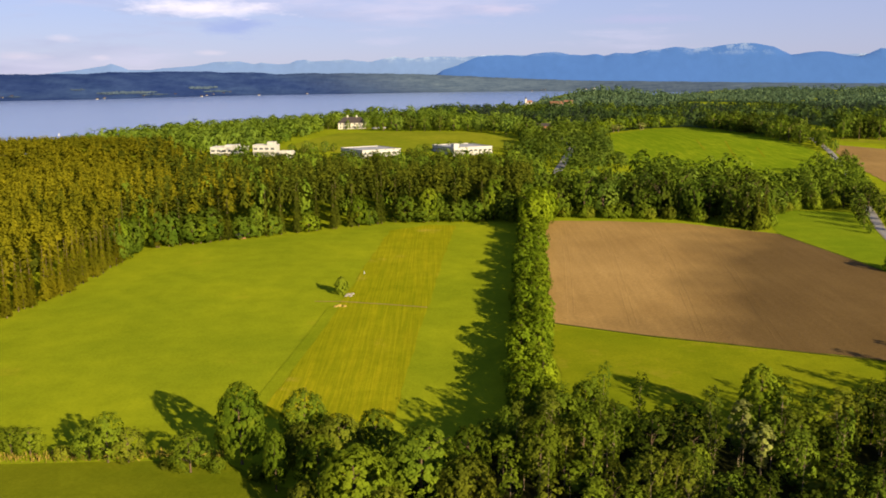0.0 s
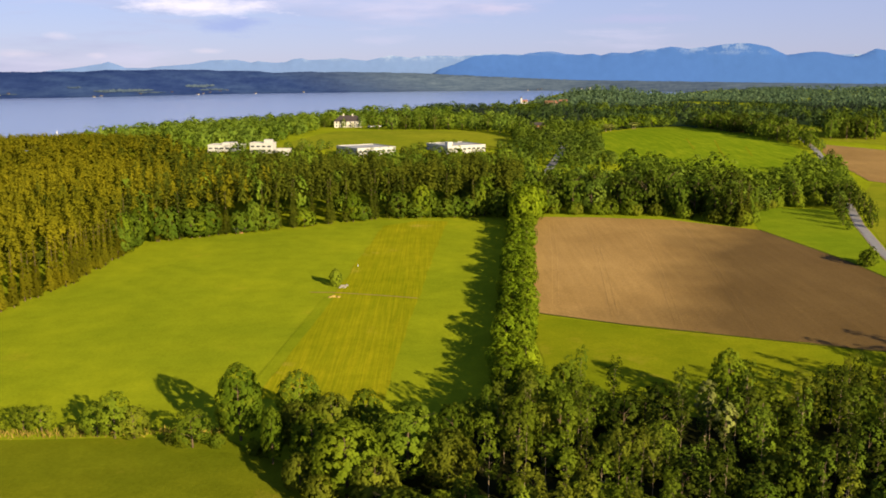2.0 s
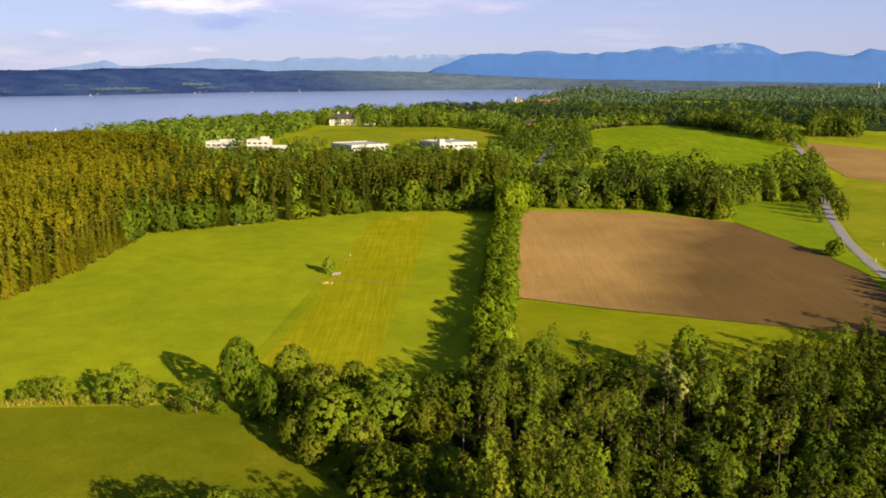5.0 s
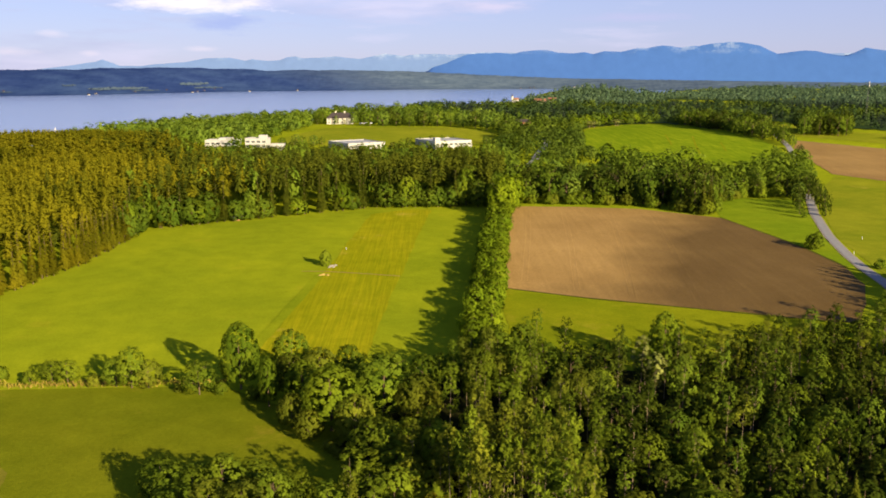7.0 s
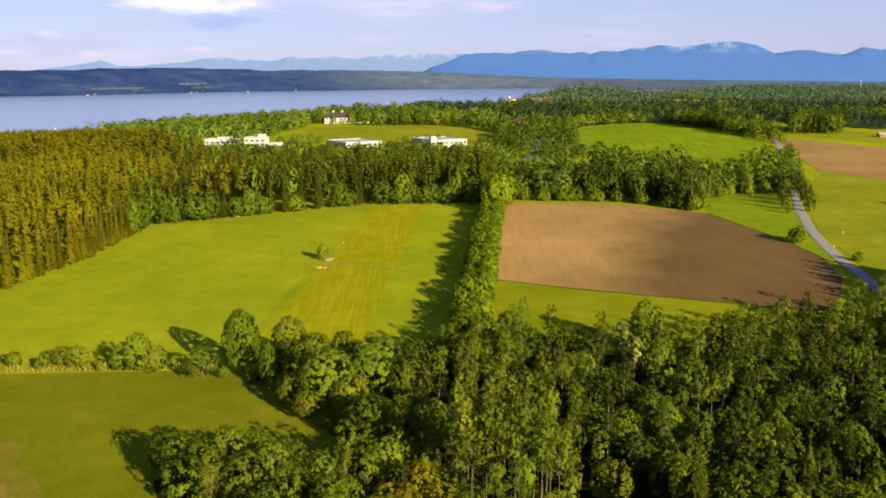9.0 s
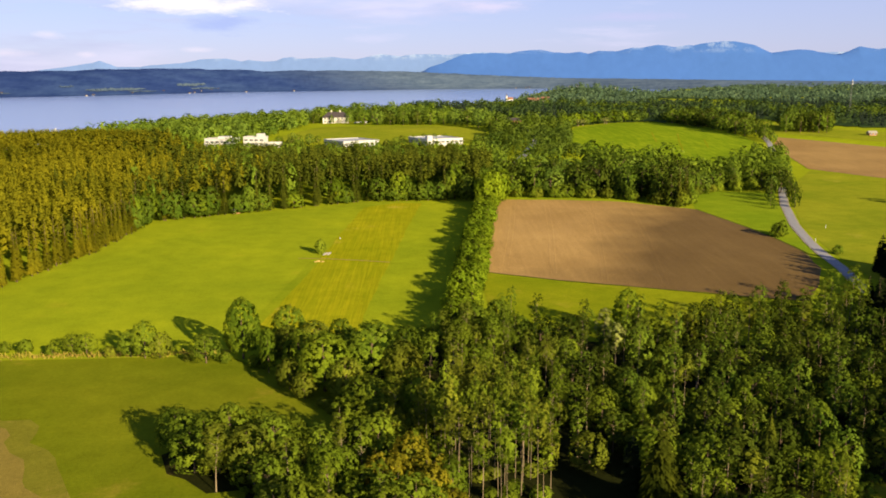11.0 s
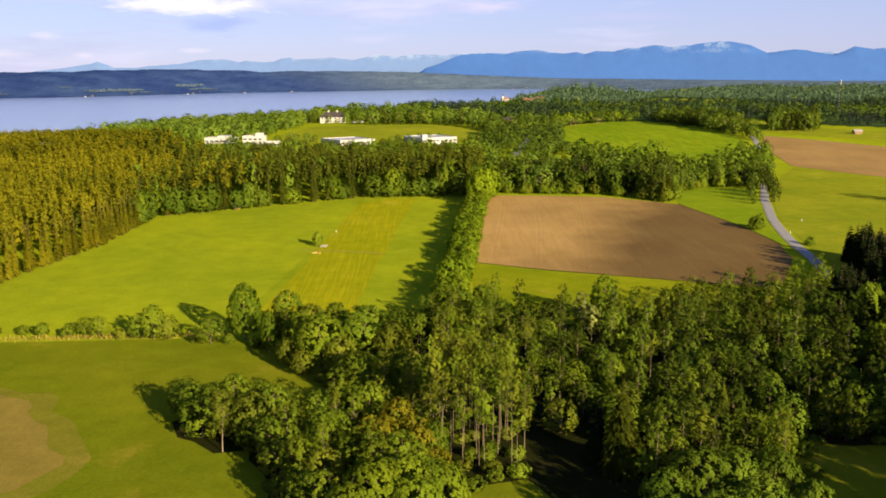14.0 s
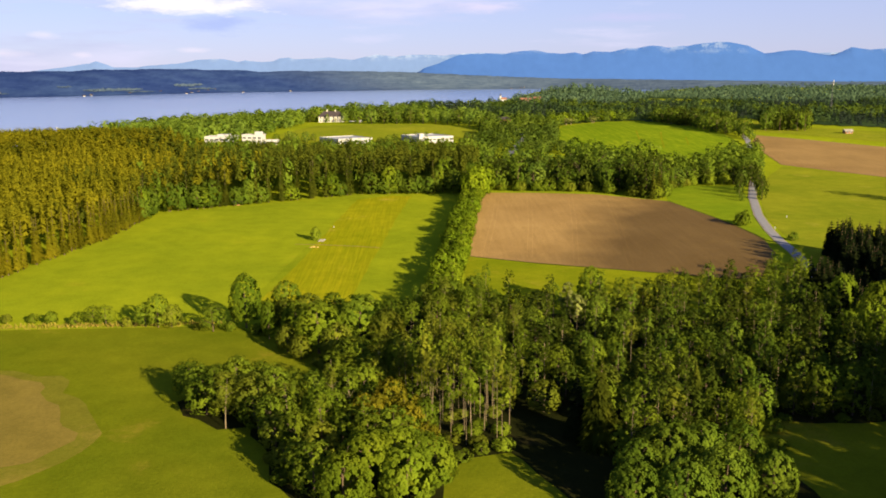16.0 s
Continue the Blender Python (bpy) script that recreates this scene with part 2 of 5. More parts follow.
def leaf_material(name, dark, light, tip, glow=0.35):
    m, n, l, b = material(name, 0.9, 0.0)
    geo = n.new("ShaderNodeNewGeometry")
    info = n.new("ShaderNodeObjectInfo")
    tree_c, _ = noise_ramp(n, l, geo.outputs["Position"], 0.11, [(0.33, dark), (0.66, light)], 2.0)
    one = n.new("ShaderNodeMapRange")
    one.inputs["To Min"].default_value, one.inputs["To Max"].default_value = 0.72, 1.25
    l.new(info.outputs["Random"], one.inputs["Value"])
    bright = n.new("ShaderNodeVectorMath")
    bright.operation = "SCALE"
    l.new(tree_c, bright.inputs[0])
    l.new(one.outputs["Result"], bright.inputs["Scale"])
    leaf = n.new("ShaderNodeValToRGB")
    leaf.color_ramp.elements[0].color, leaf.color_ramp.elements[1].color = (0.88, 0.89, 0.90, 1), (1.10, 1.08, 1.0, 1)
    l.new(geo.outputs["Random Per Island"], leaf.inputs["Fac"])
    c = mix(n, l, 1.0, bright.outputs["Vector"], leaf.outputs["Color"], "MULTIPLY")
    stand, _ = noise_ramp(n, l, geo.outputs["Position"], 0.016, [(0.36, (0.76, 0.80, 0.84)), (0.64, (1.26, 1.20, 1.12))], 3.0)
    c = mix(n, l, 1.0, c, stand, "MULTIPLY")
    some, _ = noise_ramp(n, l, geo.outputs["Position"], 0.33, [(0.56, (0, 0, 0)), (0.74, (0.45, 0.45, 0.45))], 3.0)
    c = mix(n, l, some, c, tip)
    l.new(c, b.inputs["Base Color"])
    through_leaf = n.new("ShaderNodeBsdfTranslucent")
    l.new(c, through_leaf.inputs["Color"])
    both = n.new("ShaderNodeMixShader")
    both.inputs["Fac"].default_value = glow
    out = n["Material Output"]
    l.new(b.outputs["BSDF"], both.inputs[1])
    l.new(through_leaf.outputs["BSDF"], both.inputs[2])
    l.new(both.outputs["Shader"], out.inputs["Surface"])
    return m


LEAF = leaf_material("broad_leaves", (0.090, 0.137, 0.011), (0.146, 0.193, 0.014), (0.178, 0.212, 0.016), 0.45)
LEAF_OLIVE = leaf_material("olive_leaves", (0.096, 0.125, 0.013), (0.151, 0.173, 0.015), (0.176, 0.189, 0.020), 0.45)
LEAF_GOLD = leaf_material("golden_leaves", (0.146, 0.146, 0.011), (0.213, 0.193, 0.013), (0.241, 0.202, 0.016), 0.45)
LEAF_PALE = leaf_material("pale_blossom", (0.15, 0.185, 0.04), (0.23, 0.255, 0.07), (0.31, 0.325, 0.12), 0.3)
NEEDLE = leaf_material("spruce_needles", (0.026, 0.038, 0.005), (0.076, 0.090, 0.008), (0.100, 0.108, 0.009), 0.3)
NEEDLE_OLIVE = leaf_material("olive_needles", (0.092, 0.096, 0.006), (0.150, 0.142, 0.007), (0.170, 0.155, 0.007), 0.3)
# Extra blue in these needles is distance haze put into the colour.
NEEDLE_FAR = leaf_material("hazed_needles", (0.022, 0.038, 0.030), (0.040, 0.058, 0.042), (0.056, 0.072, 0.046), 0.15)
# Deep green, with the shade inside the woods put into the colour.
LEAF_DEEP_SHADE = leaf_material("deep_shade_leaves", (0.028, 0.045, 0.005), (0.054, 0.072, 0.008), (0.079, 0.088, 0.010), 0.18)
LEAF_MAPLE = leaf_material("maple_leaves", (0.094, 0.146, 0.010), (0.156, 0.208, 0.013), (0.198, 0.228, 0.015), 0.42)
LEAF_HEDGE = leaf_material("hedge_leaves", (0.098, 0.156, 0.008), (0.150, 0.206, 0.010), (0.184, 0.216, 0.013), 0.36)
LEAF_PARK = leaf_material("park_leaves", (0.071, 0.120, 0.016), (0.120, 0.172, 0.022), (0.156, 0.193, 0.025), 0.26)
LEAF_MID = leaf_material("wood_leaves", (0.050, 0.086, 0.008), (0.092, 0.132, 0.012), (0.132, 0.157, 0.015), 0.22)
# Both far leaf colours hold distance haze as added blue.
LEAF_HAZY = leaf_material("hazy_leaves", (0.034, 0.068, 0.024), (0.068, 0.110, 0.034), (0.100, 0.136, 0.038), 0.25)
LEAF_FAR = leaf_material("hazed_leaves", (0.042, 0.078, 0.046), (0.078, 0.120, 0.066), (0.110, 0.146, 0.074), 0.25)
# Near black: the spruce mass's own shade is put into the needle colour.
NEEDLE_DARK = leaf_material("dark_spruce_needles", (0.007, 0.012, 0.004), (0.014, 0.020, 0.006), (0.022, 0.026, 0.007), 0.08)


# ---- helpers for building ----
def part(name, mesh, mat, parent=None, label=""):
    ob = new(name, mesh)
    if mat and not mesh.materials:
        mesh.materials.append(mat)
    if parent:
        ob.parent = parent
    return tagged(ob, label) if label else ob


def mesh_of(name, verts, faces, mat=None, smooth=False):
    """A mesh from arrays; all faces have the same number of corners."""
    verts, faces = np.asarray(verts, dtype=np.float32), np.asarray(faces, dtype=np.int32)
    me = bpy.data.meshes.new(name)
    k = faces.shape[1]
    me.vertices.add(len(verts))
    me.vertices.foreach_set("co", verts.ravel())
    me.loops.add(faces.size)
    me.loops.foreach_set("vertex_index", faces.ravel())
    me.polygons.add(len(faces))
    me.polygons.foreach_set("loop_start", np.arange(0, faces.size, k, dtype=np.int32))
    me.polygons.foreach_set("use_smooth", np.full(len(faces), smooth))
    me.update(calc_edges=True)
    me.validate()
    if mat:
        me.materials.append(mat)
    return me


def from_bm(name, bm, mat=None):
    me = bpy.data.meshes.new(name)
    bm.to_mesh(me)
    bm.free()
    if mat:
        me.materials.append(mat)
    return me


def box_mesh(name, x0, x1, y0, y1, z0, z1, mat, bevel=0.0):
    bm = bmesh.new()
    bmesh.ops.create_cube(bm, size=1.0)
    for v in bm.verts:
        v.co = Vector(((x0 + x1) / 2 + v.co.x * (x1 - x0), (y0 + y1) / 2 + v.co.y * (y1 - y0), (z0 + z1) / 2 + v.co.z * (z1 - z0)))
    if bevel:
        bmesh.ops.bevel(bm, geom=list(bm.edges), offset=bevel, segments=1, affect="EDGES")
    return from_bm(name, bm, mat)


def ease(a):
    a = np.clip(a, 0, 1)
    return a * a * (3 - 2 * a)


def land(x, y):
    """Height of the ground: a flat valley, a low rise behind it, a slope down to the lake."""
    x, y = np.asarray(x, float), np.asarray(y, float)
    d = (x - 200) * -0.846 + (y - 2082) * 0.372
    z = np.interp(y, (143, 178, 220, 289, 373), (-4.5, -3.2, -2.0, 0.0, 1.5)) + 12.5 * ease((y - 380) / 377)
    z = z - 56 * ease((d + 200) / 480)
    z = z + 30 * np.exp(-(((x - 330) / 170) ** 2) - ((y - 2153) / 287) ** 2)
    z = z - 14 * ease((y - 1507) / 933)
    return z + 1.2 * np.sin(x / 61 + 1.3) * np.sin(y / 119) * ease((np.hypot(x, y - 143) - 120) / 200)


def inside(poly, x, y):
    x, y = np.asarray(x, float), np.asarray(y, float)
    hit = np.zeros(x.shape, bool)
    for (x0, y0), (x1, y1) in zip(poly, poly[1:] + poly[:1]):
        if y0 == y1:
            continue
        hit ^= ((y0 > y) != (y1 > y)) & (x < (x1 - x0) * (y - y0) / (y1 - y0) + x0)
    return hit


LAKE_Z = -9.7


# ---- ground ----
def lines(*runs):
    return np.unique(np.concatenate([np.arange(a, b, s) for a, b, s in runs]))


def grid_mesh(name, xs, ys, height, mat):
    gx, gy = np.meshgrid(xs, ys)
    v = np.stack([gx.ravel(), gy.ravel(), height(gx, gy).ravel()], 1)
    i = np.arange(len(xs) * (len(ys) - 1)).reshape(len(ys) - 1, len(xs))[:, :-1].ravel()
    f = np.stack([i, i + 1, i + 1 + len(xs), i + len(xs)], 1)
    return mesh_of(name, v, f, mat, True)


ground = new("ground", grid_mesh("ground", lines((-4000, -700, 150), (-700, 700, 12), (700, 4001, 150)),
                                 lines((-700, -100, 100), (-100, 1300, 8), (1300, 2700, 30), (2700, 4860, 120)), land, GRASS))
tagged(ground, "broad green meadow land falling towards a lake", "ground", kind="structure")


def water_material():
    m, n, l, b = material("lake_water", 0.2, 0.5)
    b.inputs["Base Color"].default_value = (0.185, 0.240, 0.405, 1)
    _, f = noise_ramp(n, l, place_of(n), 0.05, [(0.3, (0, 0, 0)), (0.7, (1, 1, 1))], 6.0, 0.6, (1, 2.5, 1))
    bump(n, l, b, f, 0.12, 1.0)
    return m


water = new("water", mesh_of("water", [(-4000, 100, LAKE_Z), (4000, 100, LAKE_Z), (4000, 4860, LAKE_Z), (-4000, 4860, LAKE_Z)], [(0, 1, 2, 3)], water_material()))
tagged(water, "pale blue calm lake reflecting the sky", "lake", kind="structure")


def sheet(name, outline, mat, lift, label, category, step=4.0, wobble=0.8):
    """A field: an outline with slightly uneven edges, laid over the ground."""
    edge = []
    for (x0, y0), (x1, y1) in zip(outline, outline[1:] + outline[:1]):
        k = max(1, int(math.hypot(x1 - x0, y1 - y0) / step))
        for j in range(k):
            x, y = x0 + (x1 - x0) * j / k, y0 + (y1 - y0) * j / k
            edge.append((x + wobble * noise.noise((x * 0.13, y * 0.13, 1)), y + wobble * noise.noise((x * 0.13, y * 0.13, 7))))
    bm = bmesh.new()
    bm.faces.new([bm.verts.new((x, y, 0)) for x, y in edge])
    xs, ys = [p[0] for p in edge], [p[1] for p in edge]
    for axis, lo, hi in ((0, min(xs), max(xs)), (1, min(ys), max(ys))):
        cut = 10.0 if hi - lo < 400 else 25.0
        for k in range(1, int((hi - lo) / cut) + 1):
            co, no = [0, 0, 0], [0, 0, 0]
            co[axis], no[axis] = lo + k * cut, 1
            bmesh.ops.bisect_plane(bm, geom=bm.verts[:] + bm.edges[:] + bm.faces[:], plane_co=co, plane_no=no)
    for v in bm.verts:
        v.co.z = float(land(v.co.x, v.co.y)) + lift
    bmesh.ops.triangulate(bm, faces=bm.faces[:])
    bmesh.ops.recalc_face_normals(bm, faces=bm.faces[:])
    for f in bm.faces:
        if f.normal.z < 0:
            f.normal_flip()
    ob = new(name, from_bm(name, bm, mat))
    return tagged(ob, label, category, kind="structure")


BROWN = [(39.6, 369.5), (27.4, 224.4), (51, 212.7), (70, 205.5), (100, 193.5), (116, 188.5), (126, 207), (135, 227), (139, 249), (137, 276), (133.5, 299), (126, 339.2), (112, 349.7), (97, 361.5), (69, 367.7)]
BROWN_FAR = [(275, 637.9), (350, 564.4), (420, 504.6), (420, 337.8), (275, 415.7), (232, 474.1), (242, 532.5), (256, 592.7)]
MOWN_STRIP = [(-36, 164.1), (-30, 222.5), (-28.5, 244.7), (-21, 349), (-6, 361.5), (5, 360.1), (-1, 289.2), (-4.6, 239.2), (-10, 161.3)]
CROP_FIELD = [(112, 595.5), (117, 654.9), (134, 731.2), (183, 813.2), (227, 835.9), (252, 708.6), (250, 643.6), (243, 581.3), (226, 533.8), (205, 497.7), (172, 456), (130, 456), (112, 497.7)]
PASTURE_RIGHT = [(232, 469.9), (275, 412.9), (420, 333.7), (420, 66.8), (165, 164.1), (145, 214), (148.5, 249), (157, 295), (170.5, 339.2), (203, 421.2)]
PASTURE_FAR = [(279, 677.5), (364, 594.1), (470, 567.2), (470, 666.2), (400, 666.2), (339, 718.5), (321, 838.7), (290, 793.4)]
CENTRAL = [(-114, 623.8), (-108, 666.2), (-88, 765.2), (-30, 775.1), (22, 768), (56, 708.6), (50, 636.5), (-33, 618.1), (-90, 618.1)]
DRY_PATCH = [(-110, 114.1), (-82, 108.5), (-70, 102.9), (-51, 71), (-55, 61.2), (-62, 57.1), (-100, 66.8)]
WOOD_FRONT = [(-4, 140), (-10, 120), (-11, 113), (-5, 106), (-3, 98), (-8, 89), (-14, 89), (-22, 94), (-34, 96), (-38, 90), (-35, 83), (-31, 80), (-26, 75.5), (-20.6, 76), (-15.2, 63), (-11.9, 54), (-8, 46), (-4, 30), (14, 30), (15, 46), (16, 56), (20, 62), (27, 64), (31, 55), (35, 44), (40, 24), (74, 25), (72, 60),
              (73, 70), (79, 77), (86, 75), (102, 76), (150, 80.7), (165, 150.2), (150, 175.2), (128, 166.9), (115, 164.1), (96, 150.2), (62, 152), (40, 155.8), (28, 162), (14, 158.5)]
NEAR_MEADOW = [(-500, -250), (400, -250), (400, 95), (150, 105), (60, 112), (8, 122), (-8, 128), (-26, 136), (-38, 146), (-90, 144.5), (-150, 143), (-500, 140)]
sheet("field_brown", BROWN, SOIL, 0.10, "bare brown ploughed field with faint tractor lines", "field")
sheet("field_brown_far", BROWN_FAR, SOIL_FAR, 0.15, "bare brown field beyond the pasture", "field")
sheet("field_mown", MOWN_STRIP, MOWN, 0.08, "yellowish mown strip with hay rows", "field")
sheet("field_crop", CROP_FIELD, CROP, 0.15, "bright green young crop with tractor lines", "field")
TRIANGLE = [(126.5, 341), (134.3, 299), (138, 276), (140, 250), (143, 250), (145.5, 267), (149, 283), (153.3, 300), (163, 332), (168, 349), (176, 388), (153, 393), (139, 383), (128, 349)]
sheet("field_triangle", TRIANGLE, GRASS_LUSH, 0.06, "lush green meadow between wood and road", "field")
sheet("field_pasture", PASTURE_RIGHT, PASTURE, 0.07, "yellow-green pasture beside the road", "field")
sheet("field_pasture_far", PASTURE_FAR, PASTURE, 0.15, "far yellow-green pasture with a hut", "field")
sheet("field_central", CENTRAL, PASTURE, 0.15, "sloping green meadow below the villa", "field")
STRIP = [(25.5, 224.4), (27.5, 222.6), (51, 211), (70, 204), (100, 192), (116, 187), (129, 184), (132, 150), (115, 150), (60, 140), (24, 150)]
sheet("field_strip", STRIP, GRASS_STRIP, 0.06, "rough tufted grass strip behind the wood", "field")
sheet("field_near", NEAR_MEADOW, GRASS_NEAR, 0.06, "darker rough meadow before the ditch", "field", 12.0, 1.2)
HALF_DRY_PATCH = [(-120, 120), (-84, 112), (-68, 107), (-54, 86), (-47, 70), (-50, 57), (-60, 50), (-100, 58)]
sheet("field_half_dry", HALF_DRY_PATCH, HALF_DRY, 0.09, "yellowing grass round a dry patch", "field", wobble=3.5)
sheet("field_dry", DRY_PATCH, DRY, 0.12, "dry pale patch in the near meadow", "field", wobble=3.0)
sheet("forest_floor", WOOD_FRONT, FLOOR, 0.11, "forest floor with litter, deep shade put into its colour", "ground", wobble=2.0)


def ribbon(name, path, width, mat, lift, label, category):
    pts = []
    for a, b in zip(path, path[1:]):
        k = max(1, int(math.dist(a, b) / 4))
        pts += [(a[0] + (b[0] - a[0]) * j / k, a[1] + (b[1] - a[1]) * j / k) for j in range(k)]
    pts.append(path[-1])
    v = []
    for i, p in enumerate(pts):
        a, b = pts[max(0, i - 2)], pts[min(len(pts) - 1, i + 2)]
        d = Vector((b[0] - a[0], b[1] - a[1])).normalized()
        for s in (-1, 1):
            x, y = p[0] - d.y * s * width / 2, p[1] + d.x * s * width / 2
            v.append((x, y, float(land(p[0], p[1])) + lift))
    f = [(2 * i, 2 * i + 1, 2 * i + 3, 2 * i + 2) for i in range(len(pts) - 1)]
    return tagged(new(name, mesh_of(name, v, [q[::-1] for q in f], mat)), label, category, kind="structure")


ROAD = [(250, -44.4), (150, 73.8), (134, 119.6), (131, 150), (133, 180), (138, 208), (141.6, 226), (144.3, 248), (147.5, 266), (151, 282), (155.3, 300), (165.3, 333), (170, 349), (200, 432.4), (220, 490.7), (238, 546.4), (255, 601.1), (275, 680.3), (290, 751)]
ribbon("road_verge", ROAD, 4.0, GRAVEL, 0.16, "pale gravel verge beside the road", "verge")
ribbon("road", ROAD, 3.0, ASPHALT, 0.22, "narrow grey asphalt country road", "road")
ribbon("road_drive", [(50, 453.2), (60, 496.3), (69, 540.8), (82, 599.7), (90, 637.9), (92.5, 673.2), (88, 751)], 5.0, ASPHALT, 0.24, "grey asphalt drive between the trees", "road")
for path in ([(205, 664), (191, 606), (181, 559)], [(188, 680), (174.5, 608)], [(214, 623), (202, 572)]):
    ribbon("tractor_line", path, 1.3, GRASS_STRIP, 0.22, "dark tractor line in the young crop", "track")
# Flat dark strips: margin grass with the ditch and bank shade painted in.
ribbon("field_margin", [(27.6, 223.8), (51, 212.1), (70, 204.9), (100, 193), (116, 188)], 0.8, MARGIN, 0.15, "dark strip of grass and painted ditch shade along the ploughed field", "margin")
ribbon("field_margin", [(139.4, 249), (137.4, 276), (133.9, 299), (126.6, 339)], 1.0, MARGIN, 0.15, "dark strip of grass and painted ditch shade along the ploughed field", "margin")
ribbon("grass_edge", [(-37.5, 163), (-31.5, 222.5), (-30, 241)], 3.0, GRASS_UNCUT, 0.085, "uncut darker grass along the mown strip", "verge")
ribbon("track", [(-36, 245.6), (-28, 245.1), (-15, 241.9), (-4.6, 238.9)], 0.75, EARTH, 0.14, "worn earth track across the meadow", "track")
for k, (xa, ya, xb, yb) in enumerate(((33.5, 232, 47.5, 360), (48, 222, 62, 352), (62.5, 212, 83, 358), (80, 208, 99, 345))):
    for side in (-0.9, 0.9):
        ribbon("tractor_line", [(xa + side, ya), ((xa + xb) / 2 + side + 0.6, (ya + yb) / 2), (xb + side, yb)], 0.26, SOIL_PALE, 0.13, "pale pressed tractor line in the soil", "track")


# ---- distance: hills beyond the lake and mountains ----
def curve(x, table):
    return np.interp(x, [p[0] for p in table], [p[1] for p in table])


def hill_height(az, s):
    top = curve(az, [(-34.9, 77.2), (-25.6, 81.2), (-23.9, 78.7), (-22.7, 82.9), (-21.2, 80.3), (-19.8, 89.2), (-18.1, 88.2), (-15.5, 92.1), (-13.2, 87.2), (-11.5, 86.9), (-10.2, 78.6), (-7.8, 82.0), (-4.7, 81.2), (-1.5, 76.0), (0.6, 67.8), (2.7, 59.6), (5.1, 52.7), (6.8, 46.1), (7.9, 42.8), (9.2, 39.2), (10.9, 35.9), (17.5, 30.0), (25.4, 22.3), (33, 22.3)])
    bumps = np.array([noise.fractal((a * 0.8, b * 3, 3.0), 0.8, 2.1, 5) for a, b in zip(az.ravel(), s.ravel())]).reshape(az.shape)
    woods = np.array([noise.fractal((a * 7.0, b * 14, 6.0), 0.8, 2.2, 3) for a, b in zip(az.ravel(), s.ravel())]).reshape(az.shape)
    return LAKE_Z - 2 + (top - LAKE_Z) * ease(s * 1.05) * (1 + 0.03 * bumps) + 2.2 * woods * ease(s * 4)


SHORE = [(-34, 2561), (-19.5, 3154), (-12.8, 3643), (-6.3, 3876), (0, 4200), (5, 4300), (8, 4250), (12, 3950), (17, 3600), (33, 3300)]  # far shore: azimuth, depth


def make_hills():
    az, s = np.meshgrid(np.linspace(-34, 33, 600), np.linspace(0, 1, 36))
    depth = curve(az, SHORE)
    far = np.minimum(depth + 700, 4800)
    y = depth + (far - depth) * s
    v = np.stack([(y * np.tan(np.radians(az))).ravel(), y.ravel(), hill_height(az, s).ravel()], 1)
    i = np.arange(600 * 35).reshape(35, 600)[:, :-1].ravel()
    m, n, l, b = material("hazy_wooded_hills", 1.0, 0.0)
    at = place_of(n)
    # Blue distance haze is put into the wooded hill colours.
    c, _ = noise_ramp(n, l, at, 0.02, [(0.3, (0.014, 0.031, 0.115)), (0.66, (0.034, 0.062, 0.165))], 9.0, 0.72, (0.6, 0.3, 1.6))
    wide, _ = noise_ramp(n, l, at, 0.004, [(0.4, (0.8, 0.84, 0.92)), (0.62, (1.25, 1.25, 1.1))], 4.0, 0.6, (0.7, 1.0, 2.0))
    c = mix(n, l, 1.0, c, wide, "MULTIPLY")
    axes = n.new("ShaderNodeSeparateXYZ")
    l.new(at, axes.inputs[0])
    # A paler haze tone is mixed in with depth and towards the east.
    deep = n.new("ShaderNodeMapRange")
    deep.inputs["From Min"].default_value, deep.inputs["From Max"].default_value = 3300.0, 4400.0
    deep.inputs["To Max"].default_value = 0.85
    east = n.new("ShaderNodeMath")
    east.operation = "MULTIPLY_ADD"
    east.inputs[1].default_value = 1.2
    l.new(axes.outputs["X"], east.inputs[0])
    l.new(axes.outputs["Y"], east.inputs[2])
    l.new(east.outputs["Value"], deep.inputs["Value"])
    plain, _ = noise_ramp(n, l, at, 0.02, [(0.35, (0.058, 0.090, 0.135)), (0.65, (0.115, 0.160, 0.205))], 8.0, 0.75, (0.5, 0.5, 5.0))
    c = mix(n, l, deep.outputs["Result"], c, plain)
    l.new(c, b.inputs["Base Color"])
    tagged(new("backdrop_hills", mesh_of("backdrop_hills", v, np.stack([i, i + 1, i + 601, i + 600], 1), m, True)), "wooded hills on the far shore, haze blue in their colour", "hills", kind="structure")


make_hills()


def hill_field(name, az0, az1, s0, s1, dark, light, label):
    """A pale field on the far slope, with a wavy outline."""
    az, s = np.meshgrid(np.linspace(az0, az1, 60), np.linspace(0, 1, 6))
    k = (az - az0) / (az1 - az0)
    bulge = np.sin(np.pi * k) ** 0.4
    wave = np.array([noise.fractal((a * 3.1, 4.0, b * 2.0), 0.7, 2.1, 4) for a, b in zip(az.ravel(), s.ravel())]).reshape(az.shape)
    s = (s0 + s1) / 2 + (s - 0.5) * (s1 - s0) * bulge + 0.35 * (s1 - s0) * wave
    depth = curve(az, SHORE)
    y = depth + (np.minimum(depth + 700, 4800) - depth) * s
    v = np.stack([(y * np.tan(np.radians(az))).ravel(), y.ravel() - 4, hill_height(az, s).ravel() + 1.5], 1)
    i = np.arange(60 * 5).reshape(5, 60)[:, :-1].ravel()
    tagged(new(name, mesh_of(name, v, np.stack([i, i + 1, i + 61, i + 60], 1), plain_material(name, dark, light, 0.01, 1.0, 0.0), True)), label, "field", kind="structure")


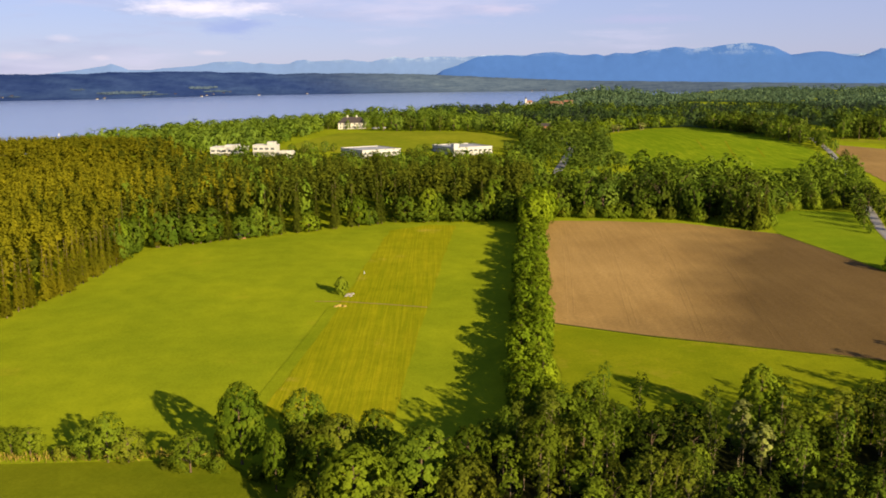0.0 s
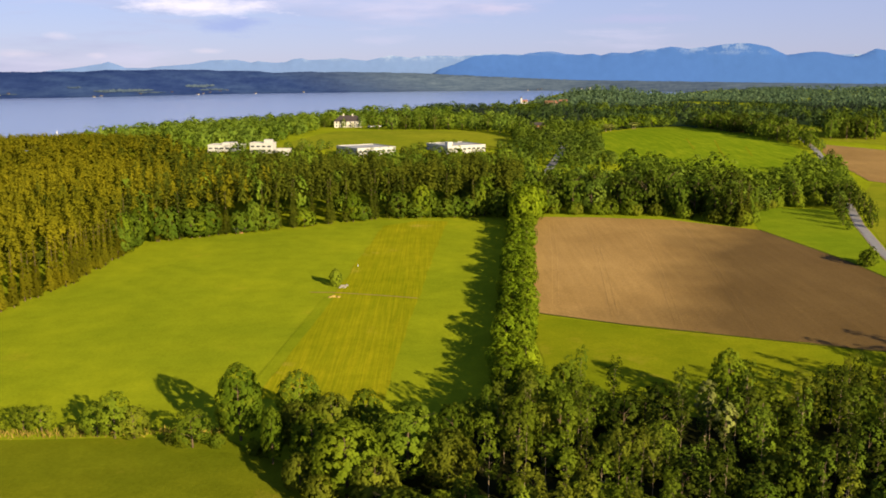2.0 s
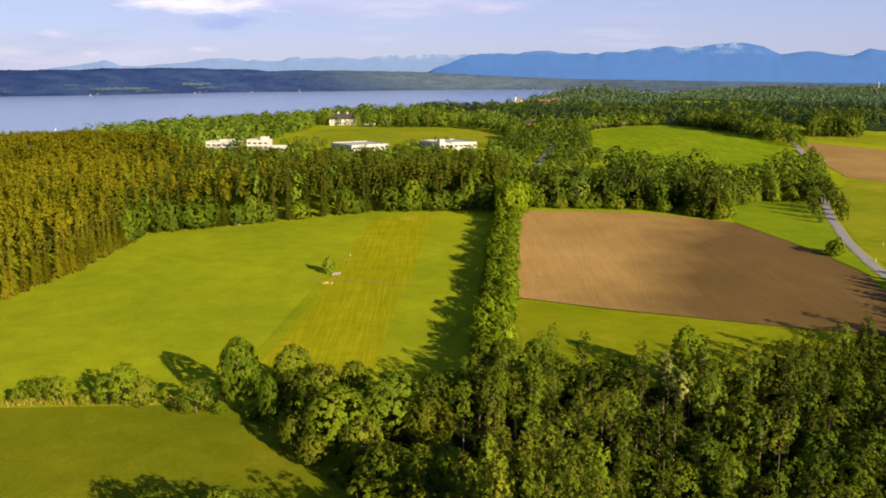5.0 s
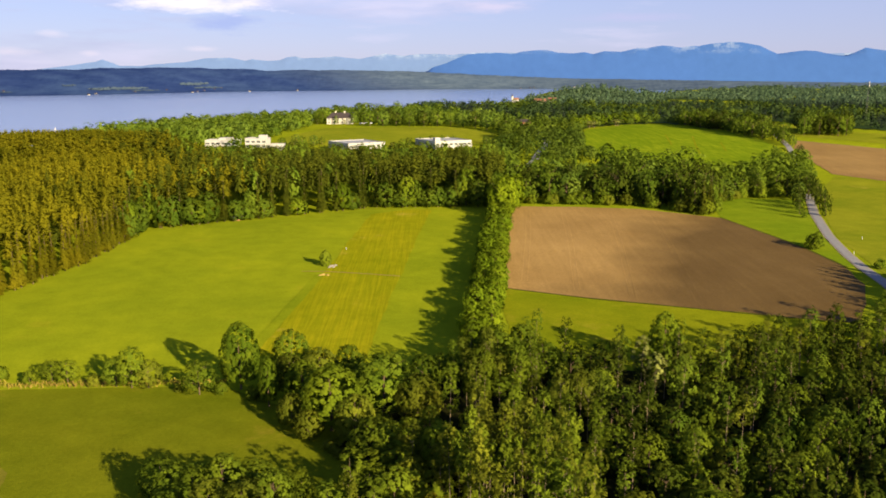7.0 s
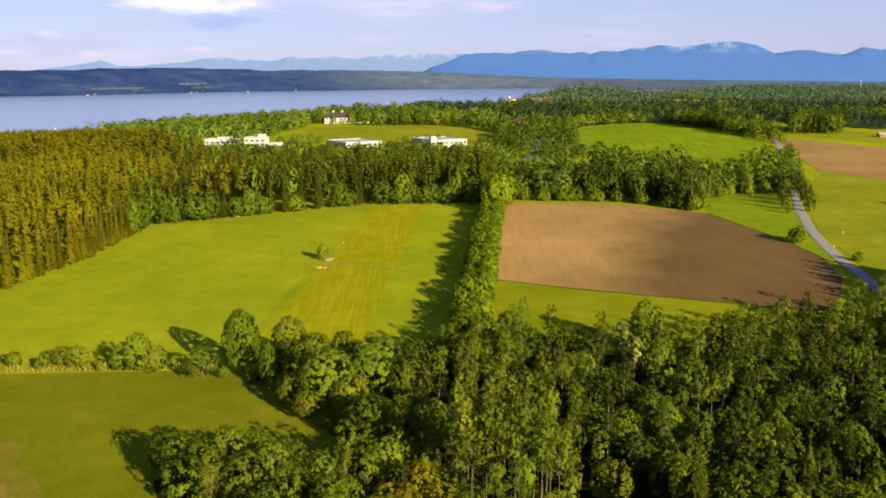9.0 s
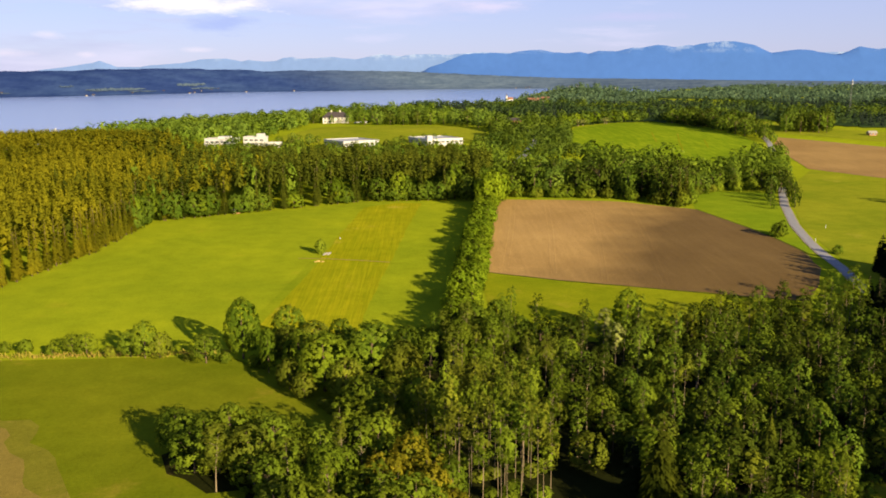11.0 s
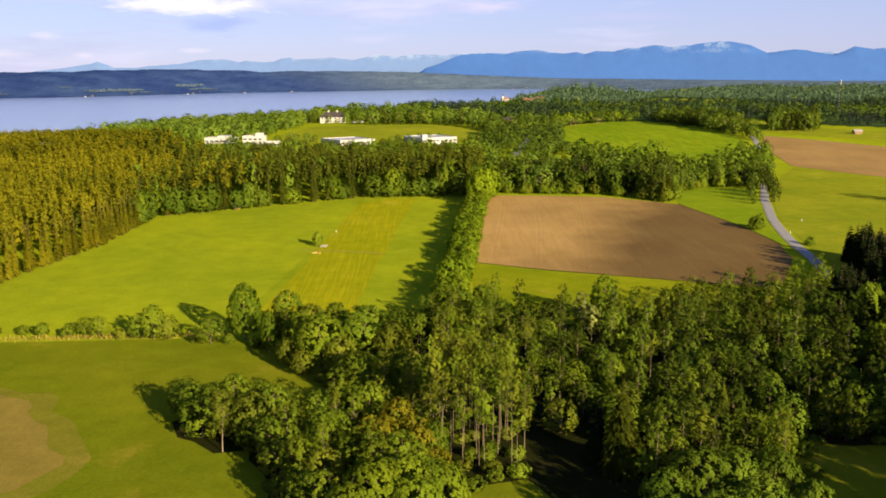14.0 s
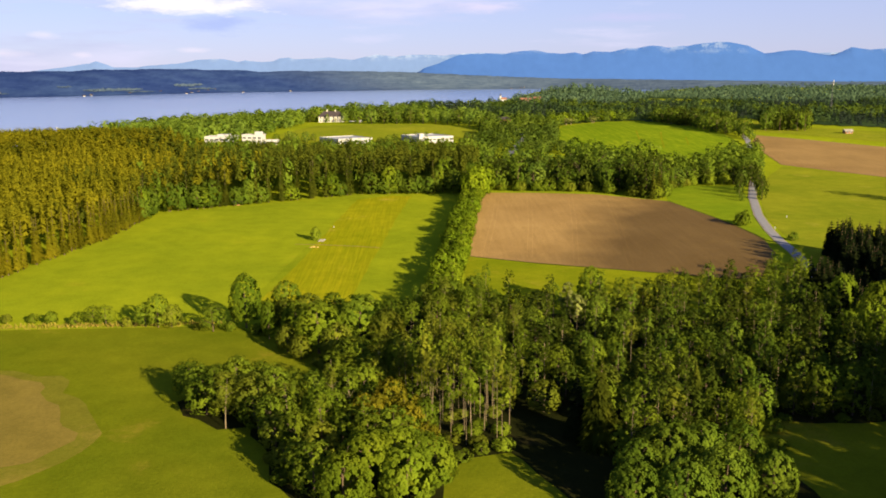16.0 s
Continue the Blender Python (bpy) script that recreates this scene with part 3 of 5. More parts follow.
# The field colours hold the same haze blue.
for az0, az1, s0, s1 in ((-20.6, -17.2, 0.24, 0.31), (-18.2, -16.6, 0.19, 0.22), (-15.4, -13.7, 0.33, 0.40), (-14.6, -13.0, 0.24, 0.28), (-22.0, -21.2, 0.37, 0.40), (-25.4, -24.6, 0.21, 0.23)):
    hill_field("backdrop_field", az0, az1, s0, s1, (0.050, 0.084, 0.140), (0.092, 0.128, 0.160), "pale field on the far wooded slope, haze blue in its colour")


def mountain_range(name, skyline, y0, y1, base, colour, snow, label, seed, relief):
    cols, rows = 700, 14
    az, s = np.meshgrid(np.linspace(-34, 34, cols), np.linspace(0, 1, rows))
    top = curve(az, skyline)
    rough = np.array([noise.fractal((a * 1.55, seed, 0.0), 0.75, 2.2, 6) for a in az[0]])
    el = np.maximum(top + 0.022 * rough[None, :] * ease(top), -0.6)
    y = y0 + (y1 - y0) * s
    ridge = np.array([noise.ridged_multi_fractal((a * 0.65 + b * 0.8, b * 2.6, seed), 0.9, 2.1, 6, 1.0, 2.0) for a, b in zip(az.ravel(), s.ravel())]).reshape(az.shape)
    y = y + relief * (ridge - 1.0) * np.sin(np.pi * s)
    x = y1 * np.tan(np.radians(az))
    crest = (60 + np.tan(np.radians(el)) * y1 / np.cos(np.radians(az)))[0]
    body = np.convolve(np.pad(crest, 90, mode="edge"), np.ones(181) / 181, mode="valid")
    z = base + (body - base)[None, :] * s + (crest - body)[None, :] * s ** 5
    v = np.stack([x.ravel(), y.ravel(), z.ravel()], 1)
    i = np.arange(cols * (rows - 1)).reshape(rows - 1, cols)[:, :-1].ravel()
    m, n, l, b = material(name, 1.0, 0.0)
    at = place_of(n)
    # The rock colour is replaced by the blue of distance haze.
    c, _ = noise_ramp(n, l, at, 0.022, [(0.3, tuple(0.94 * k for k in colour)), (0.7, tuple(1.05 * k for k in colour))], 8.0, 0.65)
    if snow:
        white, _ = noise_ramp(n, l, at, 0.012, [(0.50, (0, 0, 0)), (0.64, (0.5, 0.5, 0.5))], 8.0, 0.7, (1.0, 1.0, 1.6))
        part_z = n.new("ShaderNodeSeparateXYZ")
        l.new(at, part_z.inputs[0])
        high = n.new("ShaderNodeMapRange")
        high.inputs["From Min"].default_value, high.inputs["From Max"].default_value = snow
        l.new(part_z.outputs["Z"], high.inputs["Value"])
        amount = n.new("ShaderNodeMath")
        amount.operation = "MULTIPLY"
        l.new(white, amount.inputs[0])
        l.new(high.outputs["Result"], amount.inputs[1])
        c = mix(n, l, amount.outputs["Value"], c, (0.30, 0.37, 0.50))
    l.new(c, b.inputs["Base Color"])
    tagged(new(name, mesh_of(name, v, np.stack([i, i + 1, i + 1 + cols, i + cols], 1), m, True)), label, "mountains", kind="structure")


NEAR_RANGE = [(-33.9, -0.6), (-1.2, -0.45), (0.0, 0.42), (0.91, 0.69), (1.61, 1.0), (2.13, 1.2), (2.83, 1.26), (4.22, 1.29), (4.91, 1.21), (5.6, 1.38), (6.98, 1.47), (7.84, 1.29), (8.52, 1.25), (9.37, 1.31), (9.88, 1.2), (10.55, 1.37), (11.56, 1.32), (12.55, 1.54), (13.05, 1.54), (14.03, 1.69), (14.52, 1.65), (15.01, 1.55), (15.82, 1.67), (16.14, 1.63), (16.77, 1.75), (17.88, 1.86), (18.5, 1.85), (18.98, 1.75), (19.61, 1.61), (20.08, 1.38), (20.55, 1.15), (21.16, 1.23), (22.05, 1.32), (22.8, 1.27), (23.25, 1.14), (23.84, 1.04), (24.28, 1.03), (24.7, 1.18), (25.25, 1.45), (26.2, 1.28), (30.5, 1.7), (33.9, 1.4)]
FAR_RANGE = [(-33.9, -0.3), (-26, -0.1), (-22.22, 0.42), (-21.46, 0.51), (-20.69, 0.64), (-20.06, 0.73), (-19.68, 0.86), (-19.14, 0.67), (-18.74, 0.5), (-17.42, 0.5), (-16.77, 0.6), (-15.8, 0.66), (-14.82, 0.76), (-13.99, 0.92), (-13.16, 0.99), (-12.33, 0.98), (-11.51, 0.81), (-11.1, 0.91), (-10.16, 0.81), (-9.41, 0.84), (-8.96, 1.04), (-8.45, 1.08), (-8.11, 0.97), (-7.08, 1.0), (-6.04, 1.1), (-5.35, 1.0), (-4.49, 0.93), (-3.79, 1.09), (-2.92, 1.26), (-2.23, 1.15), (-1.7, 1.12), (-1.0, 1.22), (0.22, 1.24), (1.09, 1.17), (1.79, 1.23), (3.0, 1.33), (12, 1.1), (33.9, 1.2)]
mountain_range("backdrop_mountains", NEAR_RANGE, 4700, 4800, 4, (0.036, 0.090, 0.275), (160, 215), "mountain range with snow streaks, haze blue as its base colour", 2.0, 0.0)
mountain_range("backdrop_mountains_far", FAR_RANGE, 4830, 4890, 4, (0.092, 0.152, 0.320), (128, 160), "far mountain range, pale haze blue as its base colour", 9.0, 0.0)


# ---- trees ----
def quads(c, nrm, size, rng, long=1.35):
    """Small leaf sprays: one bent-free quad at each centre c, facing about nrm."""
    k = len(c)
    side = np.cross(nrm, rng.normal(size=(k, 3)))
    side /= np.linalg.norm(side, axis=1, keepdims=True) + 1e-9
    up = np.cross(nrm, side)
    a, b = side * size[:, None] * 0.5, up * size[:, None] * 0.5 * long
    v = np.stack([c - b, c + a * 0.9 - b * 0.1, c + b, c - a * 0.9 + b * 0.15], 1).reshape(-1, 3)
    return v, np.arange(4 * k).reshape(k, 4)


def unit(v):
    return v / (np.linalg.norm(v, axis=1, keepdims=True) + 1e-9)


def full_crown(rng, h, r, low, clumps, leaves, size):
    """Domed crown of rounded leaf masses down to low*h, lumpy outside, with a few leaves within."""
    k = np.arange(clumps)
    u = np.clip(1 - (k + 0.5 + rng.normal(size=clumps) * clumps * 0.015) / clumps * 1.72, -0.8, 0.999)
    a = k * 2.39996 + rng.normal(size=clumps) * 0.5
    d = np.stack([np.sqrt(1 - u * u) * np.cos(a), np.sqrt(1 - u * u) * np.sin(a), u], 1)
    cr = r * rng.uniform(0.6, 1.45, clumps) * 1.65 / math.sqrt(clumps)
    mid = h * (low + (1 - low) * 0.42)
    tall = np.where(u > 0, h - mid, (mid - h * low) * 1.15)
    reach = rng.uniform(0.82, 0.95, clumps)
    centre = d * reach[:, None] * np.stack([np.full(clumps, r), np.full(clumps, r), tall], 1) + np.array([0, 0, mid])
    own = np.repeat(k, leaves)
    e = unit(rng.normal(size=(len(own), 3)) + 0.85 * d[own] + np.array([0, 0, 0.15]))
    spread = np.where(rng.uniform(size=len(own)) < 0.16, rng.uniform(0.1, 0.7, len(own)), rng.uniform(0.80, 1.10, len(own)))
    c = centre[own] + e * (cr[own] * spread)[:, None]
    c[:, 2] = np.maximum(c[:, 2], 0.15)
    nrm = unit(0.36 * e + 0.90 * d[own] + 0.18 * rng.normal(size=e.shape))
    return quads(c, nrm, size * rng.uniform(0.7, 1.35, len(own)), rng)


def tall_crown(rng, h, r, low, clumps, leaves, size):
    """Airy rounded crown high on a slim stem: leaf clumps on rising twigs."""
    t = (np.arange(clumps) + rng.uniform(0, 1, clumps)) / clumps
    wide = np.interp(t, [0, 0.12, 0.4, 0.7, 0.9, 1], [0.35, 0.7, 1.0, 1.0, 0.78, 0.4])
    a, q = rng.uniform(0, 6.283, clumps), r * wide * np.sqrt(rng.uniform(0.10, 0.85, clumps))
    centre = np.stack([q * np.cos(a), q * np.sin(a), h * (low + (0.97 - low) * t)], 1)
    cr = r * rng.uniform(0.15, 0.27, clumps)
    own = np.repeat(np.arange(clumps), leaves)
    side = unit(centre - np.array([0, 0, 1]) * (h * (low + (1 - low) * 0.45)))
    e = unit(rng.normal(size=(len(own), 3)) + 0.5 * side[own] + np.array([0, 0, 0.3]))
    c = centre[own] + e * cr[own, None] * rng.uniform(0.55, 1.2, len(own))[:, None] * np.array([1, 1, 1.1])
    nrm = unit(0.36 * e + 0.85 * side[own] + 0.20 * rng.normal(size=e.shape))
    return quads(c, nrm, size * rng.uniform(0.7, 1.35, len(own)), rng)


def tube(points, radii, sides=6):
    v, f = [], []
    for (x, y, z), r in zip(points, radii):
        v += [(x + r * math.cos(2 * math.pi * k / sides), y + r * math.sin(2 * math.pi * k / sides), z) for k in range(sides)]
    for j in range(len(points) - 1):
        for k in range(sides):
            f.append((j * sides + k, j * sides + (k + 1) % sides, (j + 1) * sides + (k + 1) % sides, (j + 1) * sides + k))
    return np.array(v), np.array(f)


def joined(pieces):
    v, f, o = [], [], 0
    for a, b in pieces:
        v.append(a)
        f.append(b + o)
        o += len(a)
    return np.concatenate(v), np.concatenate(f)


def broad_trunk(rng, h, r, low, thick, limbs=6):
    lean = rng.normal(size=2) * 0.02 * h
    spine = [(lean[0] * t * t, lean[1] * t * t, h * t * 0.88 - 0.3) for t in (0, 0.05, 0.25, 0.5, 0.75, 1)]
    pieces = [tube(spine, [thick * k for k in (1.35, 1.0, 0.85, 0.62, 0.38, 0.1)])]
    for k in range(limbs):
        a, z = rng.uniform(0, 6.28), h * rng.uniform(max(0.18, low * 0.9), 0.72)
        q = r * rng.uniform(0.45, 0.8)
        t = z / (0.88 * h)
        x0, y0 = lean[0] * t * t, lean[1] * t * t
        pieces.append(tube([(x0, y0, z), (x0 + q * 0.5 * math.cos(a), y0 + q * 0.5 * math.sin(a), z + q * 0.45), (x0 + q * math.cos(a), y0 + q * math.sin(a), z + q * 0.75)],
                           [thick * 0.42, thick * 0.28, thick * 0.08], 4))
    return joined(pieces)


def needle_cone(rng, h, r, count, size, low=0.1, point=0.88):
    """Spruce crown: tiers of sprays that slope outwards and down from the stem, over an uneven cone."""
    t = 1 - np.sqrt(rng.uniform(0.0005, 1, count))
    tiers = max(6, int(h * (1 - low) / 1.25))
    t = np.clip((np.round(t * tiers) + rng.normal(size=count) * 0.34) / tiers, 0, 0.985)
    a = rng.uniform(0, 6.283, count)
    out = np.stack([np.cos(a), np.sin(a), np.zeros(count)], 1)
    side = np.stack([-out[:, 1], out[:, 0], rng.normal(size=count) * 0.25], 1)
    lobes = 0.9 + 0.1 * np.sin(a * 3 + t * 9 + rng.uniform(0, 6))
    q = r * (1 - t) ** point * rng.uniform(0.68, 1.08, count) * lobes + 0.10
    z = h * (low + (0.97 - low) * t)
    up = np.array([0, 0, 1.0])
    inner = out * (q * 0.22)[:, None] + up * (z + 0.42 * q)[:, None]
    tip = out * q[:, None] + up * (z - 0.10 * q)[:, None]
    w = np.minimum(size * 0.30 * rng.uniform(0.7, 1.3, count), 0.25 + 0.55 * q)
    shoulder = out * (q * 0.72)[:, None] + up * (z + 0.10 * q)[:, None]
    v = np.stack([inner, shoulder + side * w[:, None], tip, shoulder - side * w[:, None]], 1).reshape(-1, 3)
    spire = np.array([(-0.14, 0, h * 0.9), (0.14, 0, h * 0.9), (0.02, 0, h), (-0.02, 0, h)])
    return np.concatenate([v, spire]), np.arange(4 * count + 4).reshape(-1, 4)


def tree_model(name, label, crown, crown_mat, trunk, bark, category="tree"):
    root = new(name)
    root.empty_display_size = 0.5
    tagged(root, label, category)
    part("trunk", mesh_of(name + "_trunk", *trunk, bark, True), None, root)
    part("crown", mesh_of(name + "_crown", *crown, crown_mat), None, root)
    return root


R = np.random.default_rng(11)


def broad_set(name, label, count, h, r, low, clumps, leaves, size, mat, bark, thick, limbs=6, shape=full_crown):
    made = []
    for k in range(count):
        hh, rr = h * R.uniform(0.92, 1.08), r * R.uniform(0.9, 1.12)
        made.append(tree_model(name, label, shape(R, hh, rr, low, clumps, leaves, size), mat[k % len(mat)], broad_trunk(R, hh, rr, low, thick, limbs), bark))
    return made


def spot(x, y, s=1.0, sz=None, turn=None):
    a = R.uniform(0, 6.283) if turn is None else turn
    return Matrix.Translation((x, y, float(land(x, y)) - 0.05)) @ Matrix.Rotation(a, 4, "Z") @ Matrix.Diagonal((s, s, sz or s, 1))


class Kind:
    """Some models of one kind; the first uses stand where they are first needed, later ones are copies."""

    def __init__(self, models, group, tall=1.0, half=1.0):
        self.models, self.group, self.fresh, self.tall, self.half = models, group, list(models), tall, half
        for m in models:
            tagged(m, group=group)

    def put(self, x, y, s=1.0, sz=None, label=""):
        m = spot(x, y, s, sz)
        if self.fresh:
            ob = self.fresh.pop()
            ob.matrix_basis = m
        else:
            ob = copy_thing(self.models[int(R.integers(len(self.models)))], Matrix.Identity(4))
            ob.matrix_basis = m
        if label:
            tagged(ob, label)
        return ob

    def grow(self, x, y, high, wide, label=""):
        """Place one with its height and the width of its crown in metres."""
        return self.put(x, y, wide / (2 * self.half), high / self.tall, label)


def scatter(poly, gap, jitter=0.42, keep_out=()):
    """Uneven spacing inside an outline."""
    xs, ys = [p[0] for p in poly], [p[1] for p in poly]
    out = []
    for j, y in enumerate(np.arange(min(ys), max(ys), gap * 0.87)):
        for x in np.arange(min(xs) + (j % 2) * gap / 2, max(xs), gap):
            q = (x + R.uniform(-jitter, jitter) * gap, y + R.uniform(-jitter, jitter) * gap)
            if inside(poly, *q) and not any(inside(k, *q) for k in keep_out):
                out.append(q)
    return out


def merged(name, models, places, mats, label, category):
    """One mesh of many far trees: places are (x, y, scale, height scale, model)."""
    vs, fs, o, idx = [], [], 0, []
    for x, y, s, sz, k in places:
        v, f, mi = models[k]
        a = R.uniform(0, 6.283)
        c, sn = math.cos(a), math.sin(a)
        w = np.stack([(v[:, 0] * c - v[:, 1] * sn) * s + x, (v[:, 0] * sn + v[:, 1] * c) * s + y, v[:, 2] * sz + float(land(x, y)) - 0.05], 1)
        vs.append(w)
        fs.append(f + o)
        idx.append(np.full(len(f), mi, dtype=np.int32))
        o += len(v)
    me = mesh_of(name, np.concatenate(vs), np.concatenate(fs))
    for m in mats:
        me.materials.append(m)
    me.polygons.foreach_set("material_index", np.concatenate(idx))
    return tagged(new(name, me), label, category, kind="stuff")


# models
maple = Kind(broad_set("maple_tree", "leafy bright green maple at the wood's edge", 3, 10, 4.6, 0.0, 230, 18, 0.40, [LEAF_MAPLE], BARK, 0.26, 6, full_crown), "maples at the wood", 10, 4.6)
dark_maple = Kind(broad_set("maple_tree", "leafy dark green maple at the wood's edge", 2, 10, 4.6, 0.0, 230, 18, 0.40, [LEAF_MID], BARK, 0.26, 6, full_crown), "maples at the wood", 10, 4.6)
alder = Kind(broad_set("round_tree", "rounded green broadleaf tree in a thicket", 6, 11, 3.7, 0.04, 130, 10, 0.46, [LEAF, LEAF_OLIVE, LEAF], BARK, 0.22, 6, full_crown), "broadleaf trees", 11, 3.7)
oak = Kind(broad_set("field_oak", "round-crowned green tree in a row", 4, 11.5, 4.6, 0.06, 230, 16, 0.42, [LEAF, LEAF_OLIVE, LEAF, LEAF_MAPLE], BARK, 0.28, 4, full_crown), "round trees at the meadow edge", 11.5, 4.6)
slim = Kind(broad_set("slim_tree", "tall slim ash with a bare pale trunk", 6, 13.8, 2.0, 0.40, 48, 12, 0.36, [LEAF, LEAF_OLIVE, LEAF], PALE_BARK, 0.11, 8, tall_crown), "slim trees of the front wood", 13.8, 2.0)
# shady and dusky trees carry the right wood's shade in their leaf colour.
shady = Kind(broad_set("shady_tree", "tall slim tree, leaf colour darkened for shade", 4, 13, 2.1, 0.36, 46, 12, 0.37, [LEAF_DEEP_SHADE, LEAF_MID], PALE_BARK, 0.12, 8, tall_crown), "dark trees of the front wood", 13, 2.1)
dusky = Kind(broad_set("dusky_tree", "rounded broadleaf wood tree, leaf colour darkened for shade", 4, 10, 2.9, 0.04, 90, 9, 0.44, [LEAF_DEEP_SHADE, LEAF_MID, LEAF_DEEP_SHADE], BARK, 0.16, 5, full_crown), "dark trees of the front wood", 10, 2.9)
pole = Kind(broad_set("pole_tree", "tall thin tree with a long bare pale trunk", 5, 16, 1.9, 0.60, 40, 12, 0.36, [LEAF, LEAF_OLIVE, LEAF], PALE_BARK, 0.068, 6, tall_crown), "thin trees of the front wood", 16, 1.9)
golden = Kind(broad_set("young_tree", "bushy young tree with golden green leaves", 2, 6.5, 2.8, 0.0, 80, 14, 0.38, [LEAF_GOLD], BARK, 0.12, 4, full_crown), "young trees before the thin ones", 6.5, 2.8)
hedge_tree = Kind(broad_set("hedge_tree", "bushy broadleaf tree in a field hedge", 4, 10, 3.5, 0.0, 80, 13, 0.54, [LEAF_HEDGE], BARK, 0.2, 5, full_crown), "hedge row between the fields", 10, 3.5)
shrub = Kind(broad_set("shrub", "low dense green shrub", 3, 3.2, 1.8, 0.0, 34, 12, 0.42, [LEAF, LEAF_OLIVE], BARK, 0.07, 3, full_crown), "shrubs", 3.2, 1.8)
edge_tree = Kind(broad_set("edge_tree", "full green beech at the forest edge", 4, 16, 5.8, 0.0, 110, 14, 0.80, [LEAF_MID, LEAF_MAPLE, LEAF_MID], BARK, 0.32, 6, full_crown), "broadleaf trees at the forest edge", 16, 5.8)
big_tree = Kind(broad_set("lime_tree", "large dark green round-crowned tree", 6, 15, 6.2, 0.02, 58, 7, 1.08, [LEAF_MID, LEAF_DEEP_SHADE, LEAF_MID, LEAF_PARK, LEAF_MID, LEAF_DEEP_SHADE], BARK, 0.35, 5, full_crown), "large trees of the middle wood", 15, 6.2)
spruce = Kind([tree_model("spruce_tree", "tall olive green spruce at the forest edge", needle_cone(R, 25 * R.uniform(0.95, 1.05), 2.9, 520, 1.15, 0.04), NEEDLE, tube([(0, 0, -0.3), (0, 0, 12), (0, 0, 24)], [0.3, 0.2, 0.03]), BARK) for _ in range(3)], "spruces at the forest edge", 25, 2.9)
pine = Kind([tree_model("pine_tree", "tall olive yellow conifer at the forest edge", needle_cone(R, 25 * R.uniform(0.95, 1.05), 2.3, 520, 1.0, 0.05), NEEDLE_OLIVE, tube([(0, 0, -0.3), (0, 0, 12), (0, 0, 24)], [0.22, 0.15, 0.03]), BARK) for _ in range(3)], "conifers at the forest edge", 25, 2.3)
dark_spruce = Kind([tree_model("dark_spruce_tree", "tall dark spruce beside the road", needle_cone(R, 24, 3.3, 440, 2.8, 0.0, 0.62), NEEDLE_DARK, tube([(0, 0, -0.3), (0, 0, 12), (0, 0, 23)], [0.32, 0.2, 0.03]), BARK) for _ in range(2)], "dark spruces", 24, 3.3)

shaggy_spruce = Kind([tree_model("shaggy_spruce", "shaggy olive spruce among broadleaf trees", needle_cone(R, 16, 4.6, 1500, 1.15, 0.02), NEEDLE, tube([(0, 0, -0.3), (0, 0, 8), (0, 0, 15)], [0.26, 0.16, 0.03]), BARK) for _ in range(2)], "spruces in the front wood", 16, 4.6)

# front wood
CLUMP_LEFT = [(-38, 90), (-35, 83), (-31, 80), (-26, 78), (-20, 79), (-15, 70), (-11, 78), (-14, 87), (-22, 93), (-34, 95)]
ROW_FRONT = [(-29, 143), (-24, 133), (-17, 117), (-8, 113), (4, 114), (10, 130), (6, 144.6), (-4, 154.4), (-16, 154.4), (-27, 150.2)]
DARK_GAP = [(27, 65.4), (30, 56), (38, 44), (44, 44), (46, 62), (44, 72.4), (34, 80)]
SPRUCES = [(151, 222), (156, 228), (178, 205), (176, 150), (150, 102.9), (139, 120), (139, 160), (139.5, 182), (146.5, 205)]
LOW_SPRUCES = [(119, 152), (121, 128), (128, 112), (137, 112), (137, 160), (129, 176), (125, 176), (120, 160)]
SHADED_HOLLOW = [(-17, 115), (-8, 113), (-1, 112), (-3, 109), (-8, 106), (-7, 101), (-12, 102)]
POLES = [(9.5, 80), (13, 73), (18, 66), (25, 66.5), (28, 78), (26, 95), (14, 98), (8, 90)]
POLE_FOOT = [(12, 57), (31, 57), (32, 68), (25, 67), (18, 66), (13, 72)]
for x, y in scatter(WOOD_FRONT, 6.0, keep_out=(DARK_GAP, SHADED_HOLLOW, ROW_FRONT, SPRUCES, LOW_SPRUCES, CLUMP_LEFT, POLES, POLE_FOOT)):
    if y < 58:
        continue
    pick = R.uniform()
    if x < 8 and y < 100:
        if pick < 0.45:
            slim.grow(x, y, R.uniform(9.5, 12.5), R.uniform(3.4, 4.6))
        else:
            alder.grow(x, y, R.uniform(6, 10), R.uniform(4.5, 7))
    elif x < 12 and y < 114:
        alder.grow(x, y, R.uniform(6, 9), R.uniform(4.5, 7))
    elif x > 74 and pick < 0.9 or x > 34 and y > 108 and pick < 0.8 or x > 34 and pick < 0.45:
        # Right-hand trees get the leaf colours darkened for shade.
        if R.uniform() < 0.45:
            shady.grow(x, y, R.uniform(9.5, 13.5), R.uniform(3.0, 4.4))
        else:
            dusky.grow(x, y, R.uniform(7, 10.5), R.uniform(4.8, 6.8))
    elif pick < (0.6 if x > 34 else 0.7):
        (pole if R.uniform() < 0.3 else slim).grow(x, y, R.uniform(9.5, 15), R.uniform(2.7, 4.0))
    elif pick < 0.93:
        alder.grow(x, y, R.uniform(6, 10), R.uniform(4.8, 7))
    else:
        shrub.put(x, y, R.uniform(1.0, 1.8))
for x, y in scatter(POLES, 3.5):
    pole.grow(x, y, R.uniform(13, 17.5), R.uniform(2.4, 3.6))
for x, y in scatter(POLES, 5.0):
    shrub.put(x, y, R.uniform(0.6, 1.1), R.uniform(0.4, 0.8))
